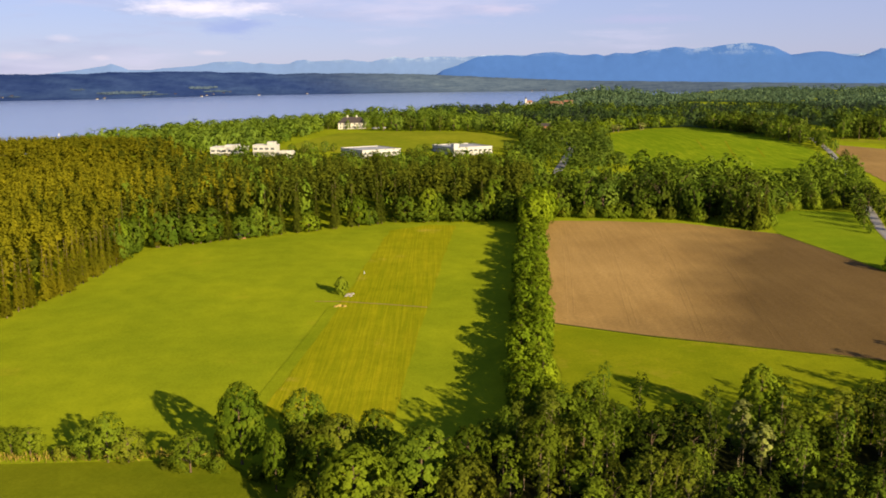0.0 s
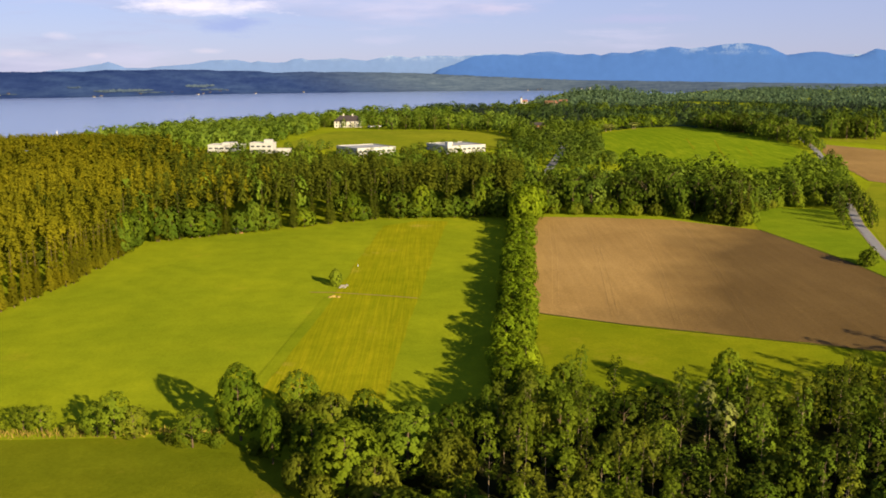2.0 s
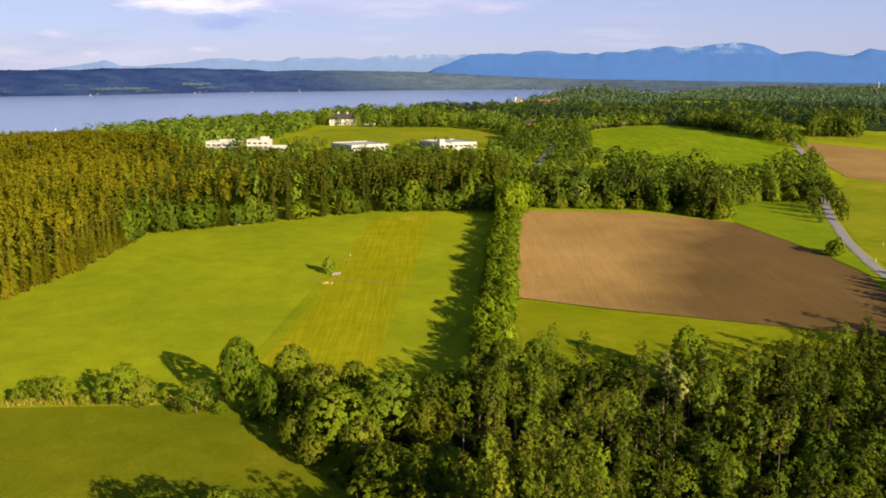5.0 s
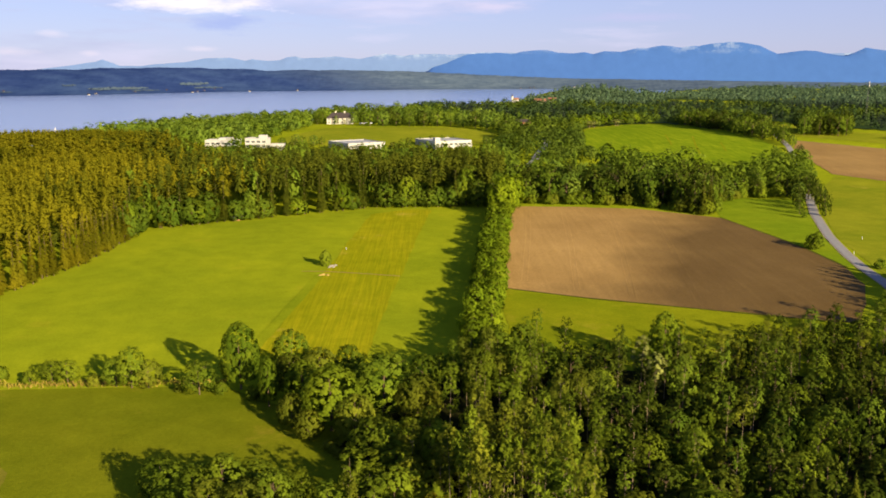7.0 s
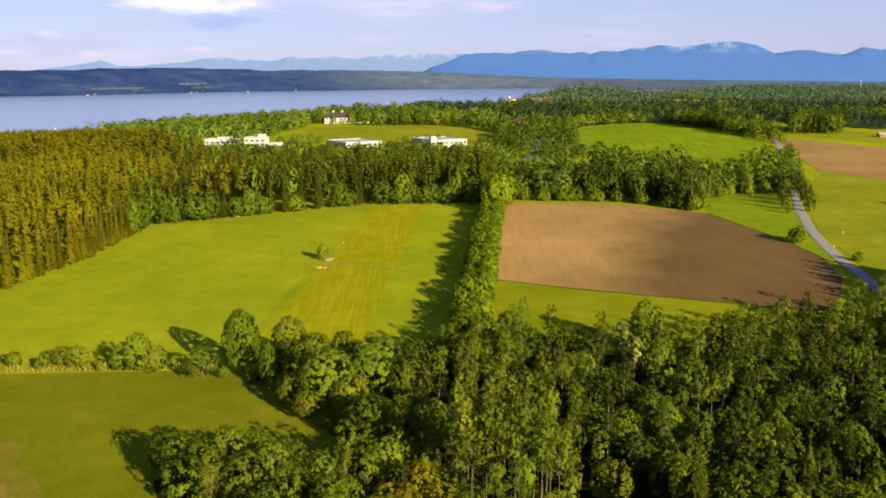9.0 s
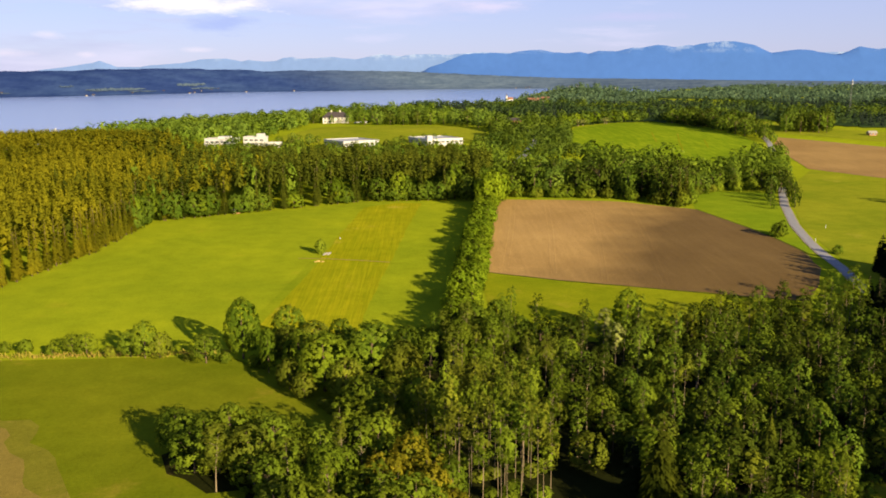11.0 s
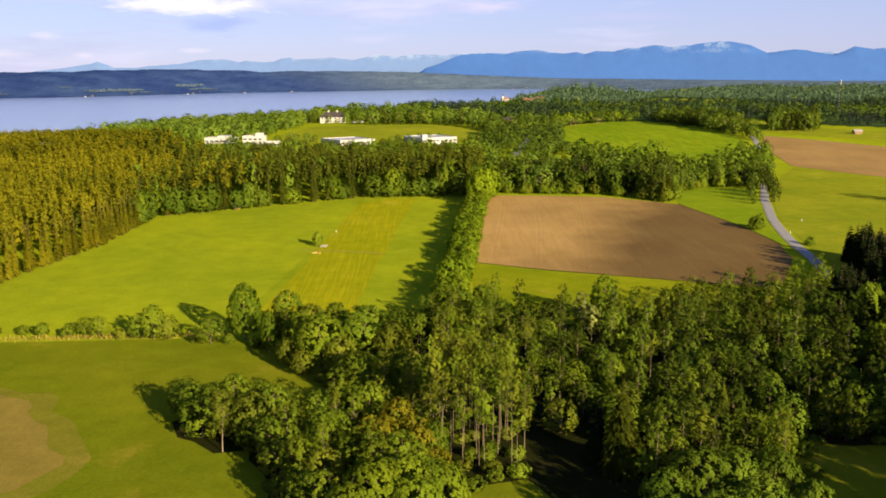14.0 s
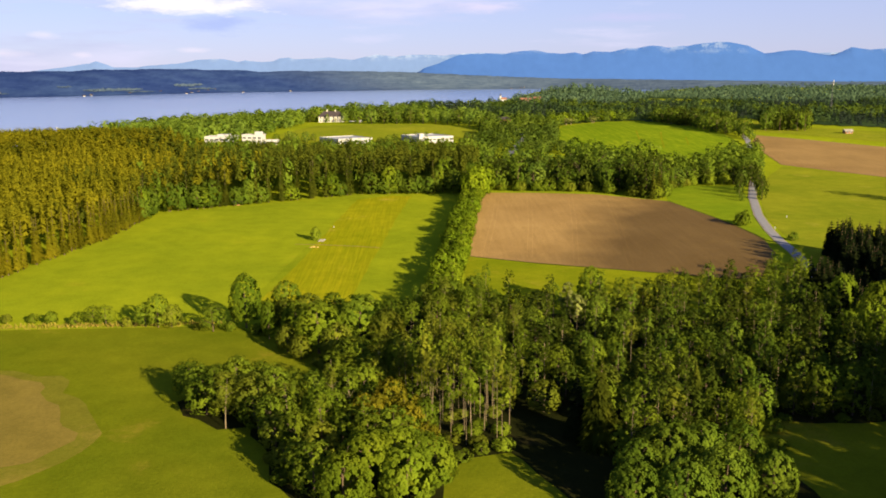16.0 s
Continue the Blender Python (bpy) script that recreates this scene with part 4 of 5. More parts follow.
for x, y, h, w in ((8.5, 72.5, 8.5, 6.5), (6, 75.5, 9.5, 6.5), (4, 70, 9, 6), (9.5, 68, 7.5, 5.5), (1.5, 72.5, 8.5, 5.5), (12.5, 66.5, 4.5, 5)):
    golden.grow(x, y, h, w)
UNDER = [(-6, 112), (-12, 84), (-12, 70), (-4, 62), (6, 70), (16, 72), (22, 66), (29, 68), (34, 92), (50, 82), (72, 84), (108, 84), (112, 112), (60, 140), (14, 140)]
for x, y in scatter(UNDER, 12.0, keep_out=(DARK_GAP, POLES, POLE_FOOT)):
    shrub.put(x, y, R.uniform(1.2, 2.1), R.uniform(0.9, 1.7))
for x, y, h, w in ((-11, 57, 5.5, 5), (-8, 53, 8, 6), (-5, 48, 9, 6.5), (-9, 63, 8, 5.5), (-5, 57, 9.5, 6), (-12, 69, 8, 6), (-2, 63, 8, 5), (7, 60, 10.5, 7.5), (11, 61, 6, 5.5), (3, 58, 9.5, 6.5)):
    alder.grow(x, y, h, w, "olive brown broadleaf tree at the wood's edge")
maple.grow(-6.5, 69.5, 11, 7)
for x, y in scatter(CLUMP_LEFT, 4.8, 0.3):
    alder.grow(x, y, R.uniform(8, 11) if y < 88 else R.uniform(7, 9), R.uniform(6.6, 8.6))
for x, y, h, w in ((-26.8, 134.5, 10, 4.2), (-24.6, 150, 11, 7.8), (-17.6, 143, 10.6, 8), (-9.5, 137, 9.6, 7), (-12.9, 122, 12.4, 12), (-3.7, 129, 12.6, 11.5), (-19.5, 132, 10, 8), (-8, 116.5, 10, 7.5), (3, 124, 11.4, 8.5), (-20.5, 123.5, 7.5, 5.5), (-23.5, 141, 10, 6.5), (4, 136, 10.5, 7.5), (-16.5, 117.5, 6.5, 5), (-12, 147, 9, 7)):
    oak.grow(x, y, h, w)
oak.grow(-34.4, 144.6, 14, 9.0, "single round green tree at the meadow edge")
alder.grow(-42.3, 141.5, 7.2, 6.6)
alder.grow(-57.5, 145.6, 9.8, 6.5)
alder.grow(-61, 146.4, 7.2, 6)
alder.grow(-54, 145.6, 6.8, 5.6)
alder.grow(-72, 148.4, 5.2, 4.8)
alder.grow(-75.5, 148.8, 5, 4.2)
for x, y, s in ((-66, 147, 0.8), (-80, 148.1, 0.9), (-87, 150, 1.0), (-92, 150.6, 0.8), (-47, 143.2, 0.6), (-99, 150.6, 0.8), (-38, 142, 0.8), (-31, 139, 0.8), (-29, 138, 0.9)):
    shrub.put(x, y, s)
for x, y, h, w in ((-3.5, 105.5, 9, 9.4), (1.5, 107, 8, 6.4), (7, 104, 8.5, 7), (19.5, 147, 12, 9), (15, 135, 12, 7), (25, 153, 11.5, 8), (15.5, 143, 11, 7), (22.5, 140, 11.5, 7), (30, 148, 9, 7)):
    oak.grow(x, y, h, w, "rounded olive green tree in the wood")
for x, y, s in ((3.5, 48, 1.08), (9.5, 45, 0.95), (13, 51, 0.92), (8, 51, 0.95), (0, 43, 0.9), (45, 46, 0.95), (51, 49.5, 1.05), (57, 51.5, 0.95), (62.5, 51.5, 0.9), (50, 37.6, 0.95), (57, 41, 0.95), (43, 39, 0.85), (65.5, 44, 0.85), (88, 41.8, 0.8), (95, 40.4, 0.85), (102, 39, 0.9)):
    (dark_maple if x > 40 else maple).put(x, y, s, s * R.uniform(1.0, 1.12))
for x, y in ((-12, 113), (-9.5, 110), (-8, 105.5), (-5.5, 101), (-5, 96), (-9, 91), (15.5, 57.5), (18.5, 61), (22, 63.5), (26, 65), (74, 64), (76, 72), (80, 77), (91, 76.5), (97, 77), (-11, 52.9), (-14, 61.2)):
    shrub.put(x, y, R.uniform(0.7, 1.1), R.uniform(0.45, 0.75))
for x, y, h, w in ((76, 77, 7.5, 5), (86.5, 78, 11, 5.5), (83, 80, 9, 5), (94, 79, 10.5, 6.5), (101, 80, 11, 7)):
    alder.grow(x, y, h, w)
shaggy_spruce.grow(43, 66, 16.5, 10, "lone olive spruce beside a dark gap in the wood")
dark_spruce.grow(39.5, 70, 12, 5.5)
for x, y, h in ((58, 79, 12), (63, 77, 12.5), (67, 80, 11), (72, 84, 11)):
    shaggy_spruce.grow(x, y, h, 5.6)
for x, y in scatter(SPRUCES, 4.2):
    # Trees below y 138 are unseen, made taller to throw shade on the wood.
    if y < 138 and R.uniform() < 0.45:
        continue
    dark_spruce.grow(x, y, R.uniform(12, 15) if y > 165 else R.uniform(15, 19) if y > 138 else R.uniform(20, 24), R.uniform(5, 7))
# Low spruces, also standing in for the black ground shade here.
for x, y in scatter(LOW_SPRUCES, 3.8):
    dark_spruce.grow(x, y, R.uniform(9, 13), R.uniform(5, 7))
for x, y, h, w in ((111, 118, 11, 8), (116, 113, 12, 8), (123, 112, 12, 8), (129, 106, 11, 8), (122.5, 146.5, 14, 8), (121.5, 126, 17, 10.5), (117.5, 122, 13, 8)):
    maple.grow(x, y, h, w, "rounded green tree before dark spruces")
for x, y, h, w in ((111, 169, 11, 4.4), (113.5, 171, 13.5, 5), (117, 167, 12, 5.5), (120, 169, 12, 5), (114, 165, 11, 4.4), (122, 172, 10, 5), (123.5, 180, 12, 5)):
    slim.grow(x, y, h, w, "tall bright ash beside the brown field")
for x, y, h in ((59, 143, 11), (63, 146, 10), (67, 146, 12), (71, 149, 11), (75, 151, 12), (79, 153, 13), (83, 157, 12), (86.5, 154, 11), (90, 158, 13), (94, 155, 11), (97, 161, 13), (100.5, 157, 11), (103, 160, 12), (107, 158, 11), (88, 149, 12), (98, 150, 11)):
    (slim if R.uniform() < 0.35 else dusky).grow(x, y, h, R.uniform(3.8, 5.4))
blossom = tree_model("blossom_tree", "pale flowering tree above the wood", tall_crown(R, 12.5, 2.1, 0.35, 34, 26, 0.42), LEAF_PALE, broad_trunk(R, 12.5, 2.0, 0.3, 0.15), PALE_BARK)
blossom.matrix_basis = spot(48.4, 141)
pale_tree = copy_thing(blossom, Matrix.Identity(4))
pale_tree.matrix_basis = spot(50.2, 135.5, 0.95, 0.85)
oak.grow(57.5, 157.5, 12, 8, "tall dark tree at the wood's back edge")

# hedge row
for k in range(48):
    t = k / 47
    for side in (-1, 1):
        y = 164.1 + (367 - 164.1) * t + R.uniform(-1.5, 1.5)
        x = 18.6 + (y - 187.7) * 0.0985 + side * R.uniform(0.9, 2.9)
        hedge_tree.put(x, y, R.uniform(0.72, 0.98), R.uniform(0.55, 0.85))
for x, y in ((34, 344), (37, 350), (35.5, 356), (39.5, 358), (38, 364), (42, 367), (40, 373)):
    hedge_tree.put(x, y, R.uniform(1.3, 1.6), R.uniform(1.3, 1.75), "larger bright green tree at the hedge's end")
# forest edge
EDGE = [(-126, 161.3), (-119, 205.8), (-115, 226.6), (-107, 257.2), (-106, 314.2), (-80.4, 329.5), (-51.5, 346.2), (-18, 366.3), (18, 367)]
for (x0, y0), (x1, y1) in zip(EDGE, EDGE[1:]):
    k = int(math.dist((x0, y0), (x1, y1)) / (2.5 if x0 < -105 else 3.6))
    for j in range(k):
        t = (j + R.uniform(0, 1)) / k
        x, y = x0 + (x1 - x0) * t, y0 + (y1 - y0) * t
        nx, ny = -(y1 - y0), (x1 - x0)
        q = math.hypot(nx, ny)
        leafy = 0.0 if y < 296.1 else (0.66 if x < -62 or x > -32 else 0.3)
        if R.uniform() < leafy:
            edge_tree.put(x + nx / q * 2.5, y + ny / q * 2.5, R.uniform(0.55, 0.95), R.uniform(0.45, 0.92))
        else:
            if x < -0.27 * (y + 40) + R.normal() * 8:
                pine.grow(x + nx / q * R.uniform(0.5, 3.5), y + ny / q * 3.0, R.uniform(13.5, 18.5), R.uniform(3.6, 4.8))
            else:
                spruce.grow(x + nx / q * 3.0, y + ny / q * 3.0, R.uniform(17, 23), R.uniform(4.4, 5.8))
for _ in range(18):
    edge_tree.put(R.uniform(14, 42), R.uniform(368.4, 403.2), R.uniform(0.6, 0.95), R.uniform(0.75, 1.1))
# middle wood
MIDDLE = [(45, 382.3), (96, 375), (111, 362), (119, 350), (126, 354), (136, 382), (153, 396.2), (174, 399), (183, 386.5), (200, 428.2), (222, 490.7), (232, 528.3), (200, 490.7), (170, 447.7), (130, 447.7), (100, 478.2), (60, 500.5), (46, 456)]
middle_back = []
for x, y in scatter(MIDDLE, 8.0):
    tall = 0.85 if x > 140 else (0.5 if 48 < x < 96 and y > 425 else 1.22)
    wide, high = R.uniform(0.6, 1.05) * (0.85 if x > 140 else 1), R.uniform(0.68, 1.1) * tall
    if y > 412:
        middle_back.append((x, y, wide * 1.2, high * 0.95, 3 + int(R.integers(3))))
    else:
        big_tree.put(x, y, wide, high)
MID_EDGE = [(45, 379.5), (97, 371.2), (111, 358), (120, 345), (127, 349), (138, 380), (153, 393.4), (174, 396.2)]
for (x0, y0), (x1, y1) in zip(MID_EDGE, MID_EDGE[1:]):
    for j in range(int(math.dist((x0, y0), (x1, y1)) / 5)):
        t = (j + R.uniform(0, 1)) * 5 / math.dist((x0, y0), (x1, y1))
        shrub.put(x0 + (x1 - x0) * t, y0 + (y1 - y0) * t + R.uniform(0, 2), R.uniform(1.0, 2.0))
for x, y in ((121, 346), (124, 348), (126, 352), (122, 352)):
    spruce.put(x, y, 0.9, R.uniform(0.6, 0.75))
for x, y, w, h in ((166, 339.2, 0.30, 0.40), (168, 349, 0.42, 0.65), (172, 360.1, 0.5, 0.8), (176, 371.2, 0.5, 0.8), (177, 343.4, 0.42, 0.55), (181, 354.5, 0.55, 0.8), (184.5, 367, 0.6, 0.9), (189, 382.3, 0.6, 0.9), (193, 396.2, 0.6, 0.85),
                   (181, 383.7, 0.6, 0.8), (216, 453.2, 0.5, 0.6), (228, 486.6, 0.5, 0.6), (243, 528.3, 0.5, 0.6), (250, 556.1, 0.5, 0.6), (231, 550.5, 0.5, 0.6), (263, 602.6, 0.6, 0.7)):
    big_tree.put(x - 4.5, y, w * 0.8, h * 0.8)
shrub.put(139.6, 276.5, 1.5, 1.7)
shrub.put(142, 279, 1.4, 1.7)
shrub.put(149.5, 247.5, 1.0)
big_tree.put(240, 334, 1.0, 1.0, "large single tree in the pasture")
# copses round the far fields
for x, y in scatter([(296, 677.5), (334, 671.8), (346, 712.8), (312, 739.7)], 9.0):
    big_tree.put(x, y, R.uniform(0.75, 1.0), R.uniform(0.95, 1.3), "dark round tree of a copse in the pasture")
for x, y in scatter([(232, 828.8), (249, 640.7), (258, 606.8), (274, 666.2), (296, 793.4), (300, 850)], 10.8):
    big_tree.put(x, y, R.uniform(0.75, 1.1), R.uniform(0.7, 1.05))
for x, y, h, w in ((122, 715, 10, 9), (126, 735, 11, 9), (133, 748, 10, 10), (141, 762, 12, 10), (149, 776, 11, 10), (157, 790, 12, 11), (166, 804, 12, 10), (176, 817, 11, 10), (187, 826, 12, 11), (199, 834, 11, 10)):
    hedge_tree.grow(x, y + 9, h, w, "bright green tree above the crop field")
for x, y in ((141, 757), (146.5, 765), (171, 792), (174, 797)):
    ob = copy_thing(blossom, Matrix.Identity(4))
    ob.matrix_basis = spot(x, y, 2.2, 0.5)
    tagged(ob, "pale flowering bush at the field edge")
for x, y, w in ((-101, 606.8, 0.5), (-92, 612.4, 0.6), (-86, 601.1, 0.62), (-80, 615.3, 0.55), (-90, 588.4, 0.5), (-75, 623.8, 0.4), (-22, 592.7, 0.45), (-16, 606.8, 0.5), (44, 618.1, 0.5), (-135, 606.8, 0.6), (-160, 601.1, 0.6)):
    big_tree.put(x, y, w, w)
big_tree.grow(-127, 582, 9.5, 7)
for x, y, h, w in ((-86, 826, 9, 4.5), (-78, 825, 5, 4), (-69.5, 829, 11, 8)):
    big_tree.grow(x, y, h, w, "dark tree in front of the villa")
for x, y, w, h in ((-100, 838, 0.75, 0.85), (-69, 840, 0.7, 0.9), (-104, 828, 0.5, 0.5), (-62, 846, 0.9, 0.95)):
    big_tree.put(x, y, w, h)
for x, y in ((-12, 623.8), (-4, 632.2), (4, 636.5), (12, 637.9), (20, 640.7), (44, 633.7)):
    big_tree.put(x, y, 0.42, 0.40)

# park trees above the sloping meadow
for x, y, h, w in ((-52, 792, 14, 13), (-40, 789, 15, 14), (-28, 787, 14, 14), (-16, 786, 16, 15), (-3, 785, 15, 14), (9, 783, 16, 15), (21, 781, 15, 14), (32, 771, 15, 14), (42, 757, 14, 13), (51, 741, 15, 13), (60, 724, 14, 13), (64, 706, 13, 12), (61, 668, 11, 11), (-60, 842, 15, 14), (-48, 846, 16, 15), (-36, 842, 15, 14), (-104, 846, 13, 12)):
    big_tree.grow(x, y, h, w, "large round green tree above the sloping meadow")

# forest behind, joined
def far_broad(h, r, clumps, leaves, size):
    return full_crown(R, h, r, 0.0, clumps, leaves, size)


spruce_far = [(*needle_cone(R, 25, 3.7, 96, 1.7, 0.46, 0.7), 0) for _ in range(3)]
leafy_far = [(*far_broad(16, 5.0, 34, 5, 1.35), 1) for _ in range(3)]
leafy_fresh = [(*far_broad(15, 5.0, 34, 5, 1.35), 2) for _ in range(2)]
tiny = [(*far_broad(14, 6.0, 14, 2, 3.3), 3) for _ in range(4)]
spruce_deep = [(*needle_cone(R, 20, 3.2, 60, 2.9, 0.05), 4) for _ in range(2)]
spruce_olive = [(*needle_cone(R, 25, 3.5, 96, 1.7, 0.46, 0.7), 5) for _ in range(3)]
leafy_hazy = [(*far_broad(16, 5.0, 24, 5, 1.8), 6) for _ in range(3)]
leafy_park = [(*far_broad(15, 5.0, 24, 5, 1.8), 2) for _ in range(2)]
MODELS = spruce_far + leafy_far + leafy_fresh + tiny + spruce_deep + spruce_olive + leafy_hazy + leafy_park
FOREST = [(-134, 166.9), (-118, 230.8), (-111, 261.4), (-111, 319.8), (-82, 336.5), (-52, 353.1), (-20, 372.6), (32, 375.4), (42, 428.2), (44, 490.7), (42, 556.1), (-80, 556.1), (-120, 570), (-165, 572.9), (-230, 666.2), (-430, 907.6), (-500, 936.3), (-260, 442.1), (-165, 219.7)]
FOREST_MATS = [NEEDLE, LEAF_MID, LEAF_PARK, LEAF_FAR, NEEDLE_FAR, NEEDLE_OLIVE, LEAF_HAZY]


def canopy(x, y):
    """Greatest tree height: the stand grows younger towards its back."""
    far = (y - 11.2) / 1.39
    slope = 0.0735 - 0.019 * float(ease((-x / far - 0.36) / 0.08))
    return 60 - slope * (math.hypot(0.8 * x, y) + 42) - float(land(x, y))


places = []
for gap, near in ((5.6, True), (8.8, False)):
    for x, y in scatter(FOREST, gap):
        if (y < 435.1) != near:
            continue
        olive = x < -0.27 * (y + 40) + R.normal() * 26
        top = min(float(np.interp(x + 0.28 * (y + 40), (-25, 25), (18.5, 23))) * R.uniform(0.84, 1.10), canopy(x, y) * R.uniform(0.86, 1.08))
        if top < 4:
            continue
        if olive or R.uniform() < (0.95 if near else 0.75):
            wide = R.uniform(0.85, 1.15) * (0.5 + 0.5 * top / 25) * (0.95 if near else 1.6)
            places.append((x, y, wide, top / 25, int(R.integers(3)) + (14 if olive else 0)))
        else:
            places.append((x, y, R.uniform(0.6, 0.9), min(top, 20) / 16, 3 + int(R.integers(3))))
# Spruces outside the view, added and sized to shade clearing and right wood.
side = [(x, y, R.uniform(1.3, 1.6), R.uniform(0.95, 1.3), int(R.integers(3))) for x, y in scatter([(110, 22.3), (104, -2), (108, -40), (160, -50), (200, 52.9), (205, 102.9), (165, 94.6), (146, 83.5), (118, 69.6)], 6.2)]
merged("side_forest", MODELS, side, [NEEDLE_DARK], "unseen spruce forest added to shade the clearing", "forest")
merged("middle_wood", MODELS, middle_back, FOREST_MATS, "round green trees deep in the middle wood", "forest")
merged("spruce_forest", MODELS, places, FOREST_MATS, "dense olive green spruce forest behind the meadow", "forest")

KEEP = [CENTRAL, CROP_FIELD, BROWN_FAR, PASTURE_RIGHT, PASTURE_FAR, MIDDLE, FOREST]
ROADS = [(56, 488), (60, 503), (63, 518), (66, 532), (69, 545), (75, 566), (80, 588.4), (90, 632.2), (93, 683.1), (88, 751)]
BUILT = [(-150, 595.5), (-120, 601.1), (-52, 595.5), (15, 615.3), (-85, 838.7), (88, 782.1), (-100, 609.6), (30, 618.1)]


def leafy_wood(name, outline, gap, label, low, high, kinds, firs=False):
    spots = []
    for x, y in scatter(outline, gap, keep_out=KEEP):
        if min(math.dist((x, y), p) for p in ROADS) < 9 or min(math.dist((x, y), p) for p in BUILT) < 19:
            continue
        if land(x, y) < LAKE_Z + 1:
            continue
        s = R.uniform(low, high)
        if firs:
            stand = noise.noise((x * 0.011, y * 0.007, 3)) + (0.14 if x > 240 and y > 860 else -0.04)
            if stand > 0.12:
                spots.append((x, y, s * 1.25, s * R.uniform(0.75, 1.0), 12 + int(R.integers(2))))
                continue
            kinds = [20, 21] if stand < -0.12 else [17, 18, 19]
        spots.append((x, y, s * 1.25, s * R.uniform(0.7, 1.15), int(R.choice(kinds))))
    merged(name, MODELS, spots, FOREST_MATS, label, "forest")


leafy_wood("west_wood", [(-112, 490.7), (-122, 567.2), (-116, 626.6), (-100, 772.2), (-118, 850), (-60, 886), (-20, 793.4), (30, 787.8), (62, 736.9), (70, 850), (0, 993.9), (-120, 1080.2), (-330, 993.9), (-540, 1080.2), (-440, 821.7), (-240, 666.2), (-160, 564.4)], 13,
           "leafy green wood between meadow and lake", 0.62, 0.95, [3, 6, 4, 7, 6, 5, 7])
leafy_wood("drive_wood", [(46, 450.4), (60, 514.4), (120, 545), (116, 652), (134, 751), (100, 793.4), (62, 751), (58, 680.3), (54, 609.6), (40, 567.2), (34, 497.7)], 8.6,
           "leafy trees along the drive", 0.42, 0.74, [3, 6, 7, 6, 7])
FAR_WOOD = [(70, 793.4), (134, 751), (183, 821.7), (230, 847.2), (250, 708.6), (262, 680.3), (300, 814.6), (335, 850), (345, 751), (420, 701.5), (560, 736.9), (900, 1137.8), (700, 1281.7), (-60, 1281.7), (0, 1022.7)]
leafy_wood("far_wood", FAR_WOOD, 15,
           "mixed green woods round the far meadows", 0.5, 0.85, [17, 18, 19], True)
def wood_floor(name, outline, step, keep):
    """Ground under far woods, darkened for tree shade, left open where the fields lie."""
    xs = np.arange(min(p[0] for p in outline), max(p[0] for p in outline) + step, step)
    ys = np.arange(min(p[1] for p in outline), min(4700, max(p[1] for p in outline)) + step, step)
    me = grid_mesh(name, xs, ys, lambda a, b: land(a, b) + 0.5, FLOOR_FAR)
    bm = bmesh.new()
    bm.from_mesh(me)
    mids = [f.calc_center_median() for f in bm.faces]
    mx, my = np.array([m.x for m in mids]), np.array([m.y for m in mids])
    ok = inside(outline, mx, my) & keep(mx, my)
    for k in KEEP[:5]:
        ok &= ~inside(k, mx, my)
    bmesh.ops.delete(bm, geom=[f for f, o in zip(list(bm.faces), ok) if not o], context="FACES")
    bm.to_mesh(me)
    bm.free()
    tagged(new(name, me), "undergrowth below the far woods, darkened for shade between trees", "ground", kind="structure")


def wooded(x, y):
    return np.array([noise.noise((a * 0.005, b * 0.0024, 5)) <= 0.2 for a, b in zip(x, y)])


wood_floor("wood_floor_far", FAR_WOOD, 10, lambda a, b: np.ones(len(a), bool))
tiny_places = []
for outline, gap, size in (([(-120, 1281.7), (700, 1281.7), (1300, 1281.7), (1900, 2145), (700, 2145), (350, 2145)], 26, 0.78), ([(350, 2145), (1900, 2145), (3000, 3727.4), (1300, 3727.4), (700, 2720.4)], 34, 1.05),
                           ([(1250, 3727.4), (3000, 3727.4), (3900, 6173), (2400, 6173)], 52, 1.7)):
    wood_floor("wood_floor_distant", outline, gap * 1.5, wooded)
    for x, y in scatter(outline, gap):
        if y > 4600 or land(x, y) < LAKE_Z + 1:
            continue
        if noise.noise((x * 0.005, y * 0.0024, 5)) > 0.2:
            continue
        s = size * R.uniform(0.5, 1.35)
        tiny_places.append((x, y, s, min(s, 1.2) * R.uniform(0.6, 1.15), 8 + int(R.integers(4))))
merged("distant_wood", MODELS, tiny_places, FOREST_MATS, "distant woods towards the lake, haze blue in their leaf colour", "forest")

# the lone bush in the meadow
shrub.put(-29.4, 253.3, 1.12, 1.5, "lone green bush in the open meadow")

# ---- buildings ----
def house_root(name, x, y, turn, label, category="building"):
    root = new(name)
    root.matrix_basis = pose(x, y, float(land(x, y)) - 0.3, 0, 0, turn)
    return tagged(root, label, category)


PANES = {}


